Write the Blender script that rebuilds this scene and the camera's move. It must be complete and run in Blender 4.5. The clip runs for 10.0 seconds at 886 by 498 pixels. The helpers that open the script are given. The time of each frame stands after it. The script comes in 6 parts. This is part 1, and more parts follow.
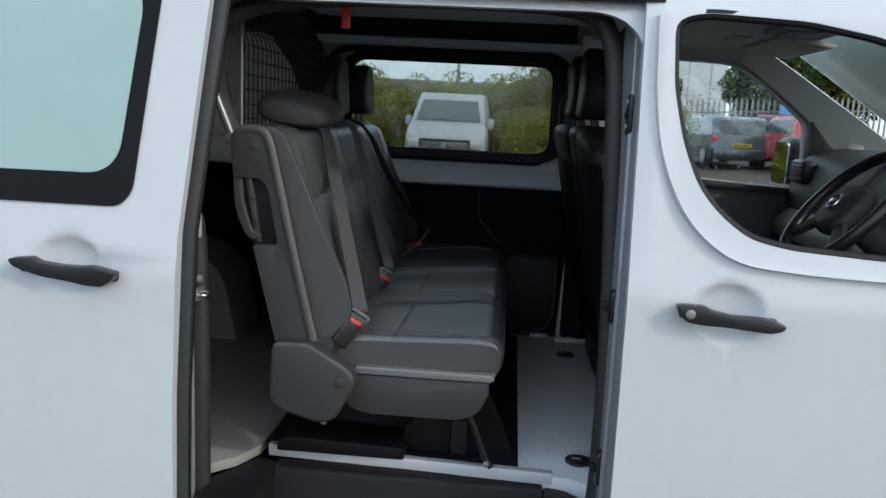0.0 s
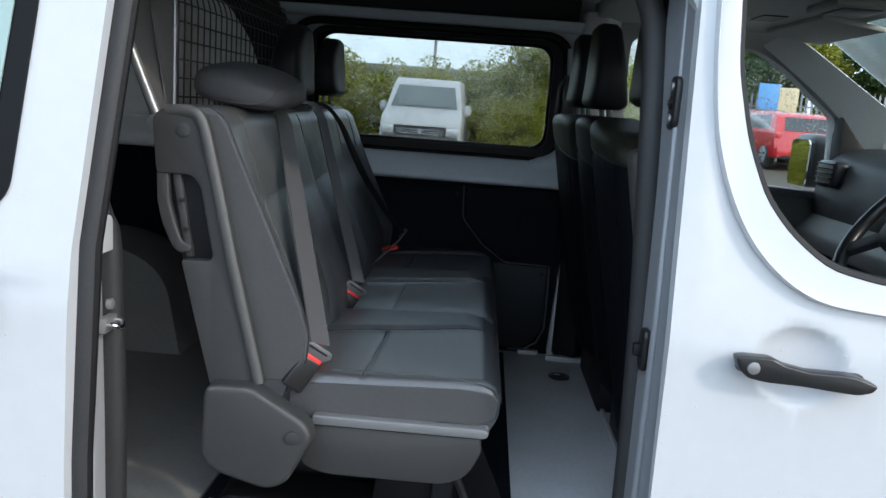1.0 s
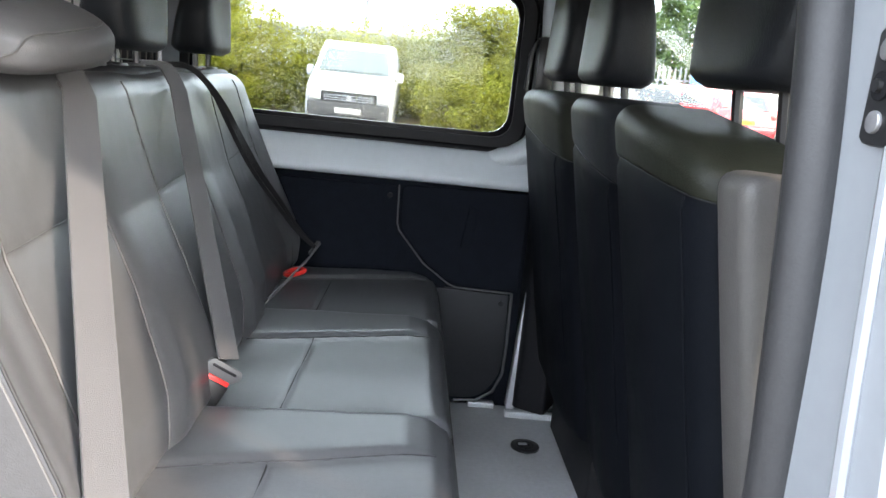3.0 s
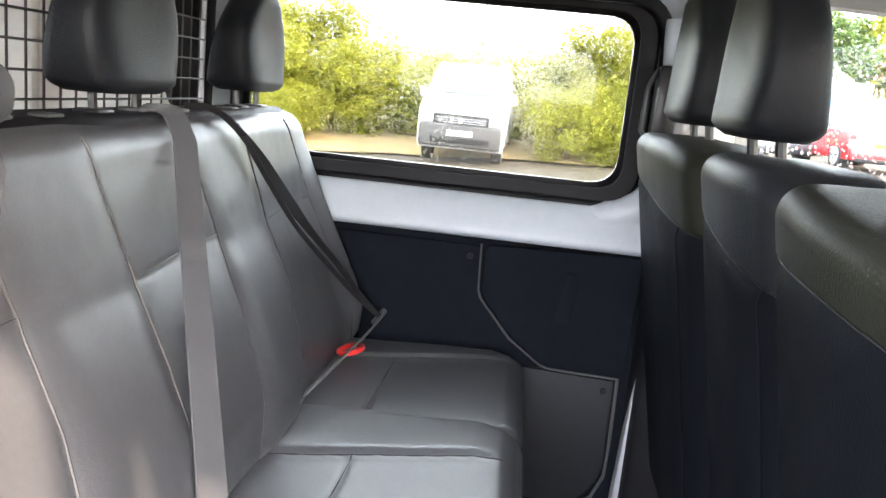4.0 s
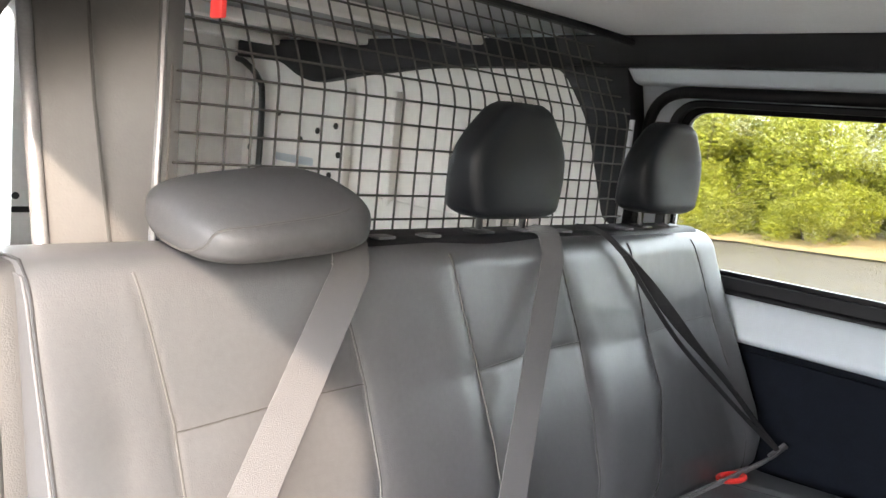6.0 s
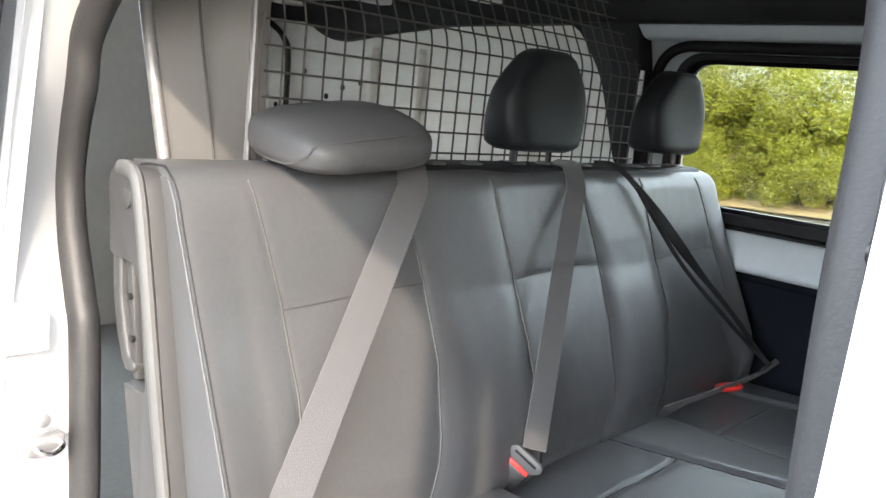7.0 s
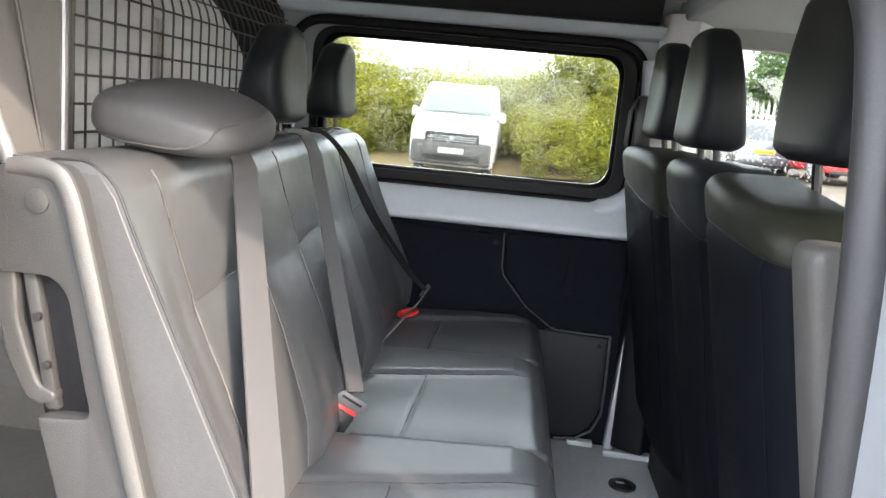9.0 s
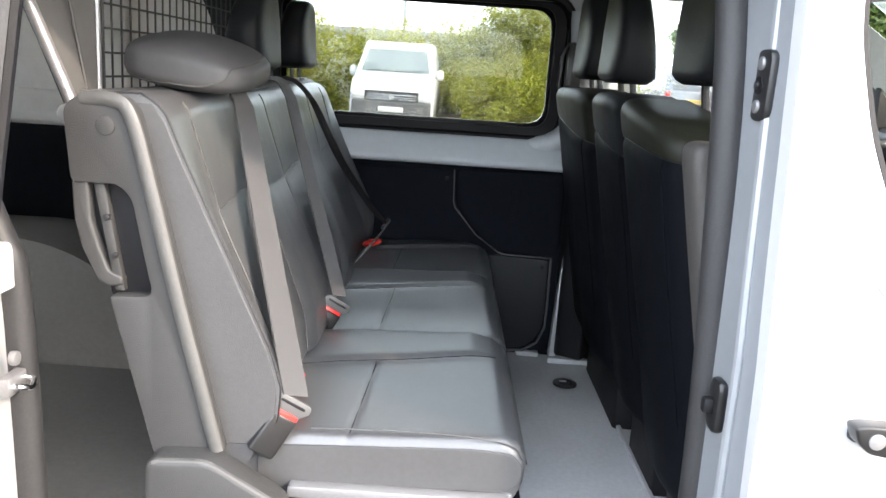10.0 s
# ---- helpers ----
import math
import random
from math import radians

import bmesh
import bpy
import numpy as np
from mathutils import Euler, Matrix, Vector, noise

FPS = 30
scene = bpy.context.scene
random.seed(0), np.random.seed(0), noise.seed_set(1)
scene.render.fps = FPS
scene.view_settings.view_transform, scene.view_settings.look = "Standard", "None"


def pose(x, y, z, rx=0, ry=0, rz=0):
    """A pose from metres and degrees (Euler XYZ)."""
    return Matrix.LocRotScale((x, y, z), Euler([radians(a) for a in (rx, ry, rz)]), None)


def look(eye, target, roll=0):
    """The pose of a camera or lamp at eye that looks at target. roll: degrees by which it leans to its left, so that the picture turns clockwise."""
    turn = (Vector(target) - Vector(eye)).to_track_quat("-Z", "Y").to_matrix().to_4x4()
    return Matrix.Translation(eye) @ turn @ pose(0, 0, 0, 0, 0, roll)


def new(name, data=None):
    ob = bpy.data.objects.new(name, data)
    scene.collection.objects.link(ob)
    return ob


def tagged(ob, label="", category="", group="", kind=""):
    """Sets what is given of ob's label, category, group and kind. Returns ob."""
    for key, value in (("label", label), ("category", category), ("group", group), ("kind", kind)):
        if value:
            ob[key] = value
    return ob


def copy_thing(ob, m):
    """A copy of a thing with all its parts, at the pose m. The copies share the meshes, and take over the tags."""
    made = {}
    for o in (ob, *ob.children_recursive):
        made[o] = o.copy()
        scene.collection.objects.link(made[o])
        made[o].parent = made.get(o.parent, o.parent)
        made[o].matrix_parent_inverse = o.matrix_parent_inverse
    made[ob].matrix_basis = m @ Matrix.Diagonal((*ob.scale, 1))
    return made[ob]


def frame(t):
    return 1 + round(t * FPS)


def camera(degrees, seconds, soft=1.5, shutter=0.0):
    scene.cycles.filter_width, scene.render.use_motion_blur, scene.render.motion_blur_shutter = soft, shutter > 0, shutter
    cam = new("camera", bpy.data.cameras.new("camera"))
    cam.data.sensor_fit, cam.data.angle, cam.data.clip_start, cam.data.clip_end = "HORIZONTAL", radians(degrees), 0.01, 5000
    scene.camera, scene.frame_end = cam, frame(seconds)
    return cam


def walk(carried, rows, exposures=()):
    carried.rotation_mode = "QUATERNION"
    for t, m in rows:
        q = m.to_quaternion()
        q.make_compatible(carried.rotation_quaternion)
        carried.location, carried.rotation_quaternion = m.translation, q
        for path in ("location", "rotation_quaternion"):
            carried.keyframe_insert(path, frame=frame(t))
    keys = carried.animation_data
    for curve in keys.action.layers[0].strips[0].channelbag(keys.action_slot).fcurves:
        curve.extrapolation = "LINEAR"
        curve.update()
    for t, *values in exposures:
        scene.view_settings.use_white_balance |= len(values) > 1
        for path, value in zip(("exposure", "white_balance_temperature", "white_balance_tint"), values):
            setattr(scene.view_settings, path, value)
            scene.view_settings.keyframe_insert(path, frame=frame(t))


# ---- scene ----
cam = camera(58.5, 10.0)
PATH = [
    (0, (0.356, -1.647, 1.512), (0.21, 0.321, 1.187), 2.9),
    (0.5, (0.363, -1.455, 1.515), (0.212, 0.51, 1.175), 3.6),
    (1, (0.3, -1.238, 1.506), (0.226, 0.729, 1.153), 4.3),
    (1.5, (0.246, -1.047, 1.504), (0.24, 0.918, 1.133), 4.4),
    (2, (0.23, -0.822, 1.508), (0.246, 1.136, 1.099), 4.3),
    (2.5, (0.227, -0.648, 1.517), (0.301, 1.305, 1.093), 4.5),
    (2.7, (0.239, -0.57, 1.504), (0.354, 1.382, 1.085), 5.89),
    (3.8, (0.323, -0.178, 1.552), (0.293, 1.781, 1.15), 5.1),
    (4, (0.325, -0.084, 1.555), (0.146, 1.868, 1.158), 5.8),
    (4.5, (0.403, 0.009, 1.589), (-0.229, 1.866, 1.198), 6.0),
    (5, (0.452, 0.001, 1.615), (-0.502, 1.724, 1.269), 5.58),
    (5.5, (0.531, -0.032, 1.636), (-0.659, 1.547, 1.334), 5.15),
    (6, (0.609, -0.067, 1.638), (-0.76, 1.36, 1.34), 5.83),
    (6.2, (0.642, -0.086, 1.635), (-0.78, 1.284, 1.32), 5.92),
    (7.3, (0.707, -0.345, 1.579), (-0.536, 1.167, 1.168), 6.25),
    (7.5, (0.679, -0.395, 1.583), (-0.448, 1.203, 1.161), 6.96),
    (8, (0.588, -0.459, 1.546), (-0.248, 1.321, 1.179), 6.59),
    (8.5, (0.406, -0.511, 1.563), (-0.062, 1.403, 1.22), 5.9),
    (9, (0.252, -0.611, 1.564), (0.102, 1.352, 1.213), 5.3),
    (9.5, (0.187, -0.757, 1.548), (0.19, 1.203, 1.153), 4.3),
    (10, (0.228, -0.896, 1.53), (0.231, 1.056, 1.094), 3.9),
]
EXPOSURES = [
    (0.0, 0.12, 6050, 4),
    (0.5, 0.3, 6050, 5),
    (1.0, 0.65, 5950, 5),
    (1.5, 1.1, 5650, 3),
    (2.0, 1.65, 5350, 3),
    (2.5, 2.35, 6300, 7),
    (3.8, 3.65, 7000, 15),
    (4.5, 3.95, 7400, 19),
    (5.5, 3.85, 7400, 17),
    (6.2, 3.5, 7100, 12),
    (7.3, 2.9, 6800, 9),
    (8.0, 2.75, 6850, 9),
    (8.5, 3.1, 7050, 11),
    (9.0, 3.04, 7050, 12),
    (9.5, 2.87, 7050, 13),
    (10.0, 2.6, 6850, 11),
]
walk(cam, [(t, look(eye, target, roll)) for t, eye, target, roll in PATH], EXPOSURES)

from mathutils.bvhtree import BVHTree

# ---- world, sun, exposure ----
SUN_WAY = Vector((-1.40, 1.0, -0.99)).normalized()
world = bpy.data.worlds.new("sky")
scene.world = world
world.use_nodes = True
wn, wl = world.node_tree.nodes, world.node_tree.links
wn.clear()
sky = wn.new("ShaderNodeTexSky")
sky.sky_type, sky.sun_disc = "NISHITA", False
sky.sun_elevation = math.asin(-SUN_WAY.z)
sky.sun_rotation = math.atan2(-SUN_WAY.x, -SUN_WAY.y)
sky.dust_density, sky.air_density = 3.0, 1.0
haze = wn.new("ShaderNodeMix")
haze.data_type = "RGBA"
haze.inputs[0].default_value = 0.65
haze.inputs[7].default_value = (8.3, 9.3, 10.7, 1)
wl.new(sky.outputs[0], haze.inputs[6])
back = wn.new("ShaderNodeBackground")
back.inputs[1].default_value = 0.165
wl.new(haze.outputs[2], back.inputs[0])
wo = wn.new("ShaderNodeOutputWorld")
wl.new(back.outputs[0], wo.inputs[0])
sun = new("sun", bpy.data.lights.new("sun", "SUN"))
sun.data.energy, sun.data.angle, sun.data.color = 1.0, radians(2.0), (1.0, 0.86, 0.72)
sun.rotation_mode = "QUATERNION"
sun.rotation_quaternion = SUN_WAY.to_track_quat("-Z", "Y")


# ---- materials ----
def material(name, colour, rough=0.5, metal=0.0, vary=0.12, scale=6.0, bump=0.0, bump_scale=200.0, coat=0.0, dirt=None,
             dirt_scale=3.0, rough_vary=0.1, pieces=False, spec=0.5, sheen=0.0, beads=False):
    """A principled material: colour varied at two scales, fine relief, optional dirt colour in soft stains."""
    m = bpy.data.materials.new(name)
    m.use_nodes = True
    nt = m.node_tree
    n, l = nt.nodes, nt.links
    p = n["Principled BSDF"]
    tc = n.new("ShaderNodeTexCoord")
    big, fine = n.new("ShaderNodeTexNoise"), n.new("ShaderNodeTexNoise")
    big.inputs["Scale"].default_value, big.inputs["Detail"].default_value = scale, 5
    fine.inputs["Scale"].default_value, fine.inputs["Detail"].default_value = scale * 14, 3
    l.new(tc.outputs["Object"], big.inputs["Vector"])
    l.new(tc.outputs["Object"], fine.inputs["Vector"])
    add = n.new("ShaderNodeMath")
    add.operation = "ADD"
    l.new(big.outputs[0], add.inputs[0])
    l.new(fine.outputs[0], add.inputs[1])
    ramp = n.new("ShaderNodeMapRange")
    ramp.inputs[1].default_value, ramp.inputs[2].default_value = 0.6, 1.4
    ramp.inputs[3].default_value, ramp.inputs[4].default_value = 1 - vary, 1 + vary
    l.new(add.outputs[0], ramp.inputs[0])
    mul = n.new("ShaderNodeMix")
    mul.data_type, mul.blend_type = "RGBA", "MULTIPLY"
    mul.inputs[0].default_value = 1.0
    mul.inputs[6].default_value = (*colour, 1)
    l.new(ramp.outputs[0], mul.inputs[7])
    out = mul.outputs[2]
    if pieces:
        info = n.new("ShaderNodeObjectInfo")
        pr = n.new("ShaderNodeMapRange")
        pr.inputs[3].default_value, pr.inputs[4].default_value = 0.75, 1.2
        l.new(info.outputs["Random"], pr.inputs[0])
        pm = n.new("ShaderNodeMix")
        pm.data_type, pm.blend_type = "RGBA", "MULTIPLY"
        pm.inputs[0].default_value = 1.0
        l.new(out, pm.inputs[6])
        l.new(pr.outputs[0], pm.inputs[7])
        out = pm.outputs[2]
    if dirt:
        dn = n.new("ShaderNodeTexNoise")
        dn.inputs["Scale"].default_value, dn.inputs["Detail"].default_value = dirt_scale, 8
        l.new(tc.outputs["Object"], dn.inputs["Vector"])
        dr = n.new("ShaderNodeMapRange")
        dr.inputs[1].default_value, dr.inputs[2].default_value = 0.52, 0.75
        dr.inputs[4].default_value = 0.7
        l.new(dn.outputs[0], dr.inputs[0])
        dm = n.new("ShaderNodeMix")
        dm.data_type = "RGBA"
        l.new(dr.outputs[0], dm.inputs[0])
        l.new(out, dm.inputs[6])
        dm.inputs[7].default_value = (*dirt, 1)
        out = dm.outputs[2]
    l.new(out, p.inputs["Base Color"])
    rr = n.new("ShaderNodeMapRange")
    rr.inputs[3].default_value, rr.inputs[4].default_value = max(0.02, rough - rough_vary), min(1, rough + rough_vary)
    l.new(big.outputs[0], rr.inputs[0])
    l.new(rr.outputs[0], p.inputs["Roughness"])
    p.inputs["Metallic"].default_value = metal
    p.inputs["Specular IOR Level"].default_value = spec
    p.inputs["Coat Weight"].default_value = coat
    p.inputs["Coat Roughness"].default_value = 0.04
    p.inputs["Sheen Weight"].default_value = sheen
    if beads:
        vo, gate = n.new("ShaderNodeTexVoronoi"), n.new("ShaderNodeTexVoronoi")
        vo.inputs["Scale"].default_value = gate.inputs["Scale"].default_value = 85.0
        l.new(tc.outputs["Object"], vo.inputs["Vector"])
        l.new(tc.outputs["Object"], gate.inputs["Vector"])
        sep = n.new("ShaderNodeSeparateColor")
        l.new(gate.outputs["Color"], sep.inputs[0])
        sz = n.new("ShaderNodeMapRange")
        sz.inputs[1].default_value, sz.inputs[2].default_value = 0.80, 1.0
        sz.inputs[3].default_value, sz.inputs[4].default_value = 0.0, 0.22
        l.new(sep.outputs[0], sz.inputs[0])
        dm = n.new("ShaderNodeMath")
        dm.operation, dm.use_clamp = "SUBTRACT", True
        l.new(sz.outputs[0], dm.inputs[0])
        l.new(vo.outputs["Distance"], dm.inputs[1])
        b = n.new("ShaderNodeBump")
        b.inputs["Strength"].default_value, b.inputs["Distance"].default_value = 0.6, 0.006
        l.new(dm.outputs[0], b.inputs["Height"])
        l.new(b.outputs[0], p.inputs["Normal"])
        l.new(b.outputs[0], p.inputs["Coat Normal"])
    if bump:
        bn = n.new("ShaderNodeTexNoise")
        bn.inputs["Scale"].default_value, bn.inputs["Detail"].default_value = bump_scale, 4
        l.new(tc.outputs["Object"], bn.inputs["Vector"])
        b = n.new("ShaderNodeBump")
        b.inputs["Strength"].default_value, b.inputs["Distance"].default_value = bump, 0.002
        l.new(bn.outputs[0], b.inputs["Height"])
        l.new(b.outputs[0], p.inputs["Normal"])
    return m


def glass_material(name, tint, drops=True, drop_scale=120.0, rough=0.0, ior=1.45):
    """Window glass with beads of rain as fine relief."""
    m = bpy.data.materials.new(name)
    m.use_nodes = True
    n, l = m.node_tree.nodes, m.node_tree.links
    p = n["Principled BSDF"]
    p.inputs["Base Color"].default_value = (*tint, 1)
    p.inputs["Roughness"].default_value = rough
    p.inputs["Transmission Weight"].default_value = 1.0
    p.inputs["IOR"].default_value = ior
    if drops:
        tc = n.new("ShaderNodeTexCoord")
        vo = n.new("ShaderNodeTexVoronoi")
        vo.inputs["Scale"].default_value = drop_scale
        l.new(tc.outputs["Object"], vo.inputs["Vector"])
        big = n.new("ShaderNodeTexNoise")
        big.inputs["Scale"].default_value = drop_scale * 0.06
        l.new(tc.outputs["Object"], big.inputs["Vector"])
        size = n.new("ShaderNodeMapRange")
        size.inputs[1].default_value, size.inputs[2].default_value = 0.35, 0.65
        size.inputs[3].default_value, size.inputs[4].default_value = 0.10, 0.31
        l.new(big.outputs[0], size.inputs[0])
        sub = n.new("ShaderNodeMath")
        sub.operation, sub.use_clamp = "SUBTRACT", True
        l.new(size.outputs[0], sub.inputs[0])
        l.new(vo.outputs["Distance"], sub.inputs[1])
        root = n.new("ShaderNodeMath")
        root.operation = "POWER"
        root.inputs[1].default_value = 0.6
        l.new(sub.outputs[0], root.inputs[0])
        b = n.new("ShaderNodeBump")
        b.inputs["Strength"].default_value, b.inputs["Distance"].default_value = 0.36, 0.003
        l.new(root.outputs[0], b.inputs["Height"])
        l.new(b.outputs[0], p.inputs["Normal"])
    return m


PAINT = material("white_body_paint", (0.57, 0.58, 0.60), 0.30, vary=0.03, scale=2.0, coat=0.6, rough_vary=0.01, beads=True)
# Body white again, greyed and blued for the shade on the front jamb.
SHADED_JAMB_PAINT = material("shaded_jamb_paint", (0.27, 0.285, 0.305), 0.35, metal=0.25, vary=0.05, scale=4.0, coat=0.3)
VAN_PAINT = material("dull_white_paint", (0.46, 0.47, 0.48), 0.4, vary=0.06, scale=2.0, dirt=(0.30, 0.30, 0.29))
PAINT_IN = material("pale_inner_paint", (0.58, 0.63, 0.67), 0.42, vary=0.05, scale=3.0, coat=0.2)
CARGO_PAINT = material("cargo_wall_paint", (0.86, 0.83, 0.80), 0.5, vary=0.06, scale=3.0, dirt=(0.78, 0.75, 0.72))
LEATHER = material("grey_black_leatherette", (0.074, 0.0755, 0.080), 0.34, vary=0.12, scale=9.0, bump=0.16, bump_scale=520.0, rough_vary=0.03, spec=1.0)
# Near black: dark restraints, plus the shade on the uprights and middle seat.
DARK_SHADED_LEATHER = material("dark_shaded_leatherette", (0.0115, 0.013, 0.0155), 0.42, vary=0.12, scale=9.0, bump=0.35, bump_scale=420.0, rough_vary=0.03, spec=0.20)
SHELL = material("grey_moulded_plastic", (0.038, 0.038, 0.0385), 0.5, vary=0.08, scale=10.0, bump=0.3, bump_scale=600.0)
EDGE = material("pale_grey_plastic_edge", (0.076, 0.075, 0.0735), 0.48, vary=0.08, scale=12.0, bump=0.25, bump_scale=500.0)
BLACK = material("black_trim_plastic", (0.009, 0.009, 0.011), 0.55, vary=0.2, scale=8.0, bump=0.3, bump_scale=500.0, spec=0.3)
BLACK_SATIN = material("satin_black_plastic", (0.016, 0.016, 0.017), 0.33, vary=0.2, scale=8.0)
LOW_BLACK = material("matt_black_plastic", (0.004, 0.004, 0.005), 0.6, vary=0.2, scale=8.0, bump=0.3, bump_scale=500.0, spec=0.2)
CARPET = material("black_carpet_lining", (0.0082, 0.0100, 0.0148), 0.95, vary=0.3, scale=40.0, bump=0.8, bump_scale=700.0, spec=0.16)
# Bench leatherette copy, darker and duller against glare on faces towards the open door.
TONED_LEATHER = material("glare_toned_leatherette", (0.064, 0.064, 0.066), 0.5, vary=0.10, scale=9.0, bump=0.2, bump_scale=520.0, rough_vary=0.03, spec=0.4)
RUBBER = material("dark_rubber_seal", (0.026, 0.026, 0.028), 0.55, vary=0.2, scale=15.0, bump=0.2, bump_scale=400.0)
FLOOR = material("grey_vinyl_floor", (0.68, 0.69, 0.71), 0.5, vary=0.10, scale=6.0, bump=0.4, bump_scale=350.0, dirt=(0.58, 0.58, 0.58), dirt_scale=4.0)
CARGO_FLOOR = material("cargo_floor_lining", (0.30, 0.285, 0.27), 0.55, vary=0.1, scale=5.0, bump=0.3, bump_scale=250.0, dirt=(0.24, 0.225, 0.21), dirt_scale=3.0)
ALU = material("pale_metal_strip", (0.58, 0.59, 0.61), 0.4, metal=0.2, vary=0.08, scale=20.0)
CHROME = material("chrome", (0.75, 0.75, 0.76), 0.12, metal=1.0, vary=0.03)
STEEL = material("grey_painted_steel", (0.32, 0.32, 0.33), 0.4, metal=0.6, vary=0.1, scale=20.0)
WIRE = material("dark_steel_wire", (0.075, 0.068, 0.062), 0.45, metal=0.3, vary=0.1)
PANEL_GREY = material("grey_bulkhead_panel", (0.105, 0.103, 0.102), 0.5, vary=0.06, scale=5.0, bump=0.15, bump_scale=300.0)
WEB = material("grey_belt_webbing", (0.060, 0.059, 0.062), 0.7, vary=0.1, scale=60.0, bump=0.5, bump_scale=900.0, sheen=0.3)
WEB_DARK = material("black_belt_webbing", (0.009, 0.009, 0.010), 0.75, vary=0.1, scale=60.0, bump=0.5, bump_scale=900.0)
PALE = material("pale_grey_plastic", (0.095, 0.095, 0.098), 0.4, vary=0.05)
RED = material("red_button_plastic", (0.75, 0.035, 0.03), 0.35, vary=0.06)
STITCH = material("pale_piping", (0.05, 0.049, 0.047), 0.5, vary=0.08)
SEAM = material("grey_stitching", (0.055, 0.054, 0.053), 0.45)
DARK_SEAM = material("dark_stitching", (0.014, 0.014, 0.015), 0.6)
RAIL = material("pale_seat_rail", (0.19, 0.19, 0.195), 0.38, metal=0.2, vary=0.06, scale=12.0, bump=0.15, bump_scale=500.0)
# Paler and warmer than the seat: sunlight on the bolster is in its colour.
SUNLIT_SEAT_SIDE = material("sunlit_seat_side", (0.092, 0.087, 0.084), 0.5, vary=0.08, scale=9.0, bump=0.3, bump_scale=420.0)
# Dark leatherette tinted olive: green light off the trees is put into its colour.
GREEN_LIT_TOP = material("green_lit_leatherette", (0.017, 0.0185, 0.0135), 0.45, vary=0.12, scale=9.0, bump=0.35, bump_scale=420.0, spec=0.18)
HEADLINER = material("grey_headliner", (0.80, 0.79, 0.78), 0.9, vary=0.05, scale=8.0, bump=0.3, bump_scale=400.0)
PILLAR_GREY = material("pale_pillar_trim", (0.56, 0.57, 0.56), 0.6, vary=0.06, scale=8.0, bump=0.25, bump_scale=500.0)
CAB_GREY = material("cab_grey_trim", (0.40, 0.40, 0.39), 0.6, vary=0.06, scale=8.0, bump=0.25, bump_scale=500.0)
DASH = material("dark_dash_plastic", (0.035, 0.036, 0.038), 0.55, vary=0.1, scale=10.0, bump=0.4, bump_scale=450.0)
GLASS = glass_material("rain_beaded_glass", (0.485, 0.51, 0.485), True, 190.0, 0.025, ior=1.25)
GLASS_SCREEN = glass_material("wet_windscreen_glass", (0.30, 0.37, 0.35), False, rough=0.20, ior=1.2)
GLASS_CAB = glass_material("rain_beaded_door_glass", (0.90, 0.96, 0.94), True, 90.0)
GREEN_PANE = material("pale_green_pane", (0.32, 0.435, 0.41), 0.25, vary=0.05, scale=0.9, coat=1.0, rough_vary=0.05)
CERAMIC = material("black_glass_border", (0.006, 0.006, 0.007), 0.16, vary=0.1, coat=0.0, spec=0.15)
SEAT_BACK = material("black_seat_back_fabric", (0.0055, 0.0065, 0.0088), 0.5, vary=0.15, scale=12.0, bump=0.4, bump_scale=500.0, spec=0.04)
LOW_PANEL = material("dark_grey_panel", (0.019, 0.020, 0.023), 0.55, vary=0.12, scale=9.0, bump=0.3, bump_scale=500.0, spec=0.3)
TYRE = material("tyre_rubber", (0.02, 0.02, 0.02), 0.8, vary=0.1)
DARK_GLASS = material("dark_car_glass", (0.03, 0.036, 0.04), 0.10, vary=0.1, coat=0.3)
ASPHALT = material("worn_yard_surface", (0.068, 0.058, 0.043), 0.7, vary=0.25, scale=0.6, bump=0.8, bump_scale=60.0, dirt=(0.090, 0.075, 0.052), dirt_scale=0.35, rough_vary=0.2, spec=0.2)
VERGE = material("bare_earth", (0.24, 0.17, 0.075), 0.9, vary=0.3, scale=1.5, bump=0.9, bump_scale=20.0, dirt=(0.17, 0.17, 0.04), dirt_scale=0.8)


# ---- mesh helpers ----
def thing(name, label, category, loc=(0, 0, 0), group="", kind=""):
    ob = new(name)
    ob.empty_display_size = 0.1
    ob.location = loc
    return tagged(ob, label, category, group, kind)


def part(name, bm, mat, parent=None, label="", sharp=40, smooth=True):
    """One mesh object from a bmesh; under a thing or a part when parent is given."""
    bmesh.ops.remove_doubles(bm, verts=bm.verts, dist=1e-5)
    bmesh.ops.recalc_face_normals(bm, faces=bm.faces)
    me = bpy.data.meshes.new(name)
    bm.to_mesh(me)
    bm.free()
    for f in me.polygons:
        f.use_smooth = smooth
    if smooth:
        me.set_sharp_from_angle(angle=radians(sharp))
    me.materials.append(mat)
    ob = new(name, me)
    if parent:
        ob.parent = parent
        if parent.type == "EMPTY":
            ob.matrix_parent_inverse = Matrix.Translation(parent.location).inverted()
    if label:
        ob["label"] = label
    return ob


def bevelled(bm, r, segments=2, angle=30):
    if r > 0:
        edges = [e for e in bm.edges if len(e.link_faces) == 2 and e.calc_face_angle(0) > radians(angle)]
        bmesh.ops.bevel(bm, geom=edges, offset=r, segments=segments, affect="EDGES", profile=0.5, clamp_overlap=True)
    return bm


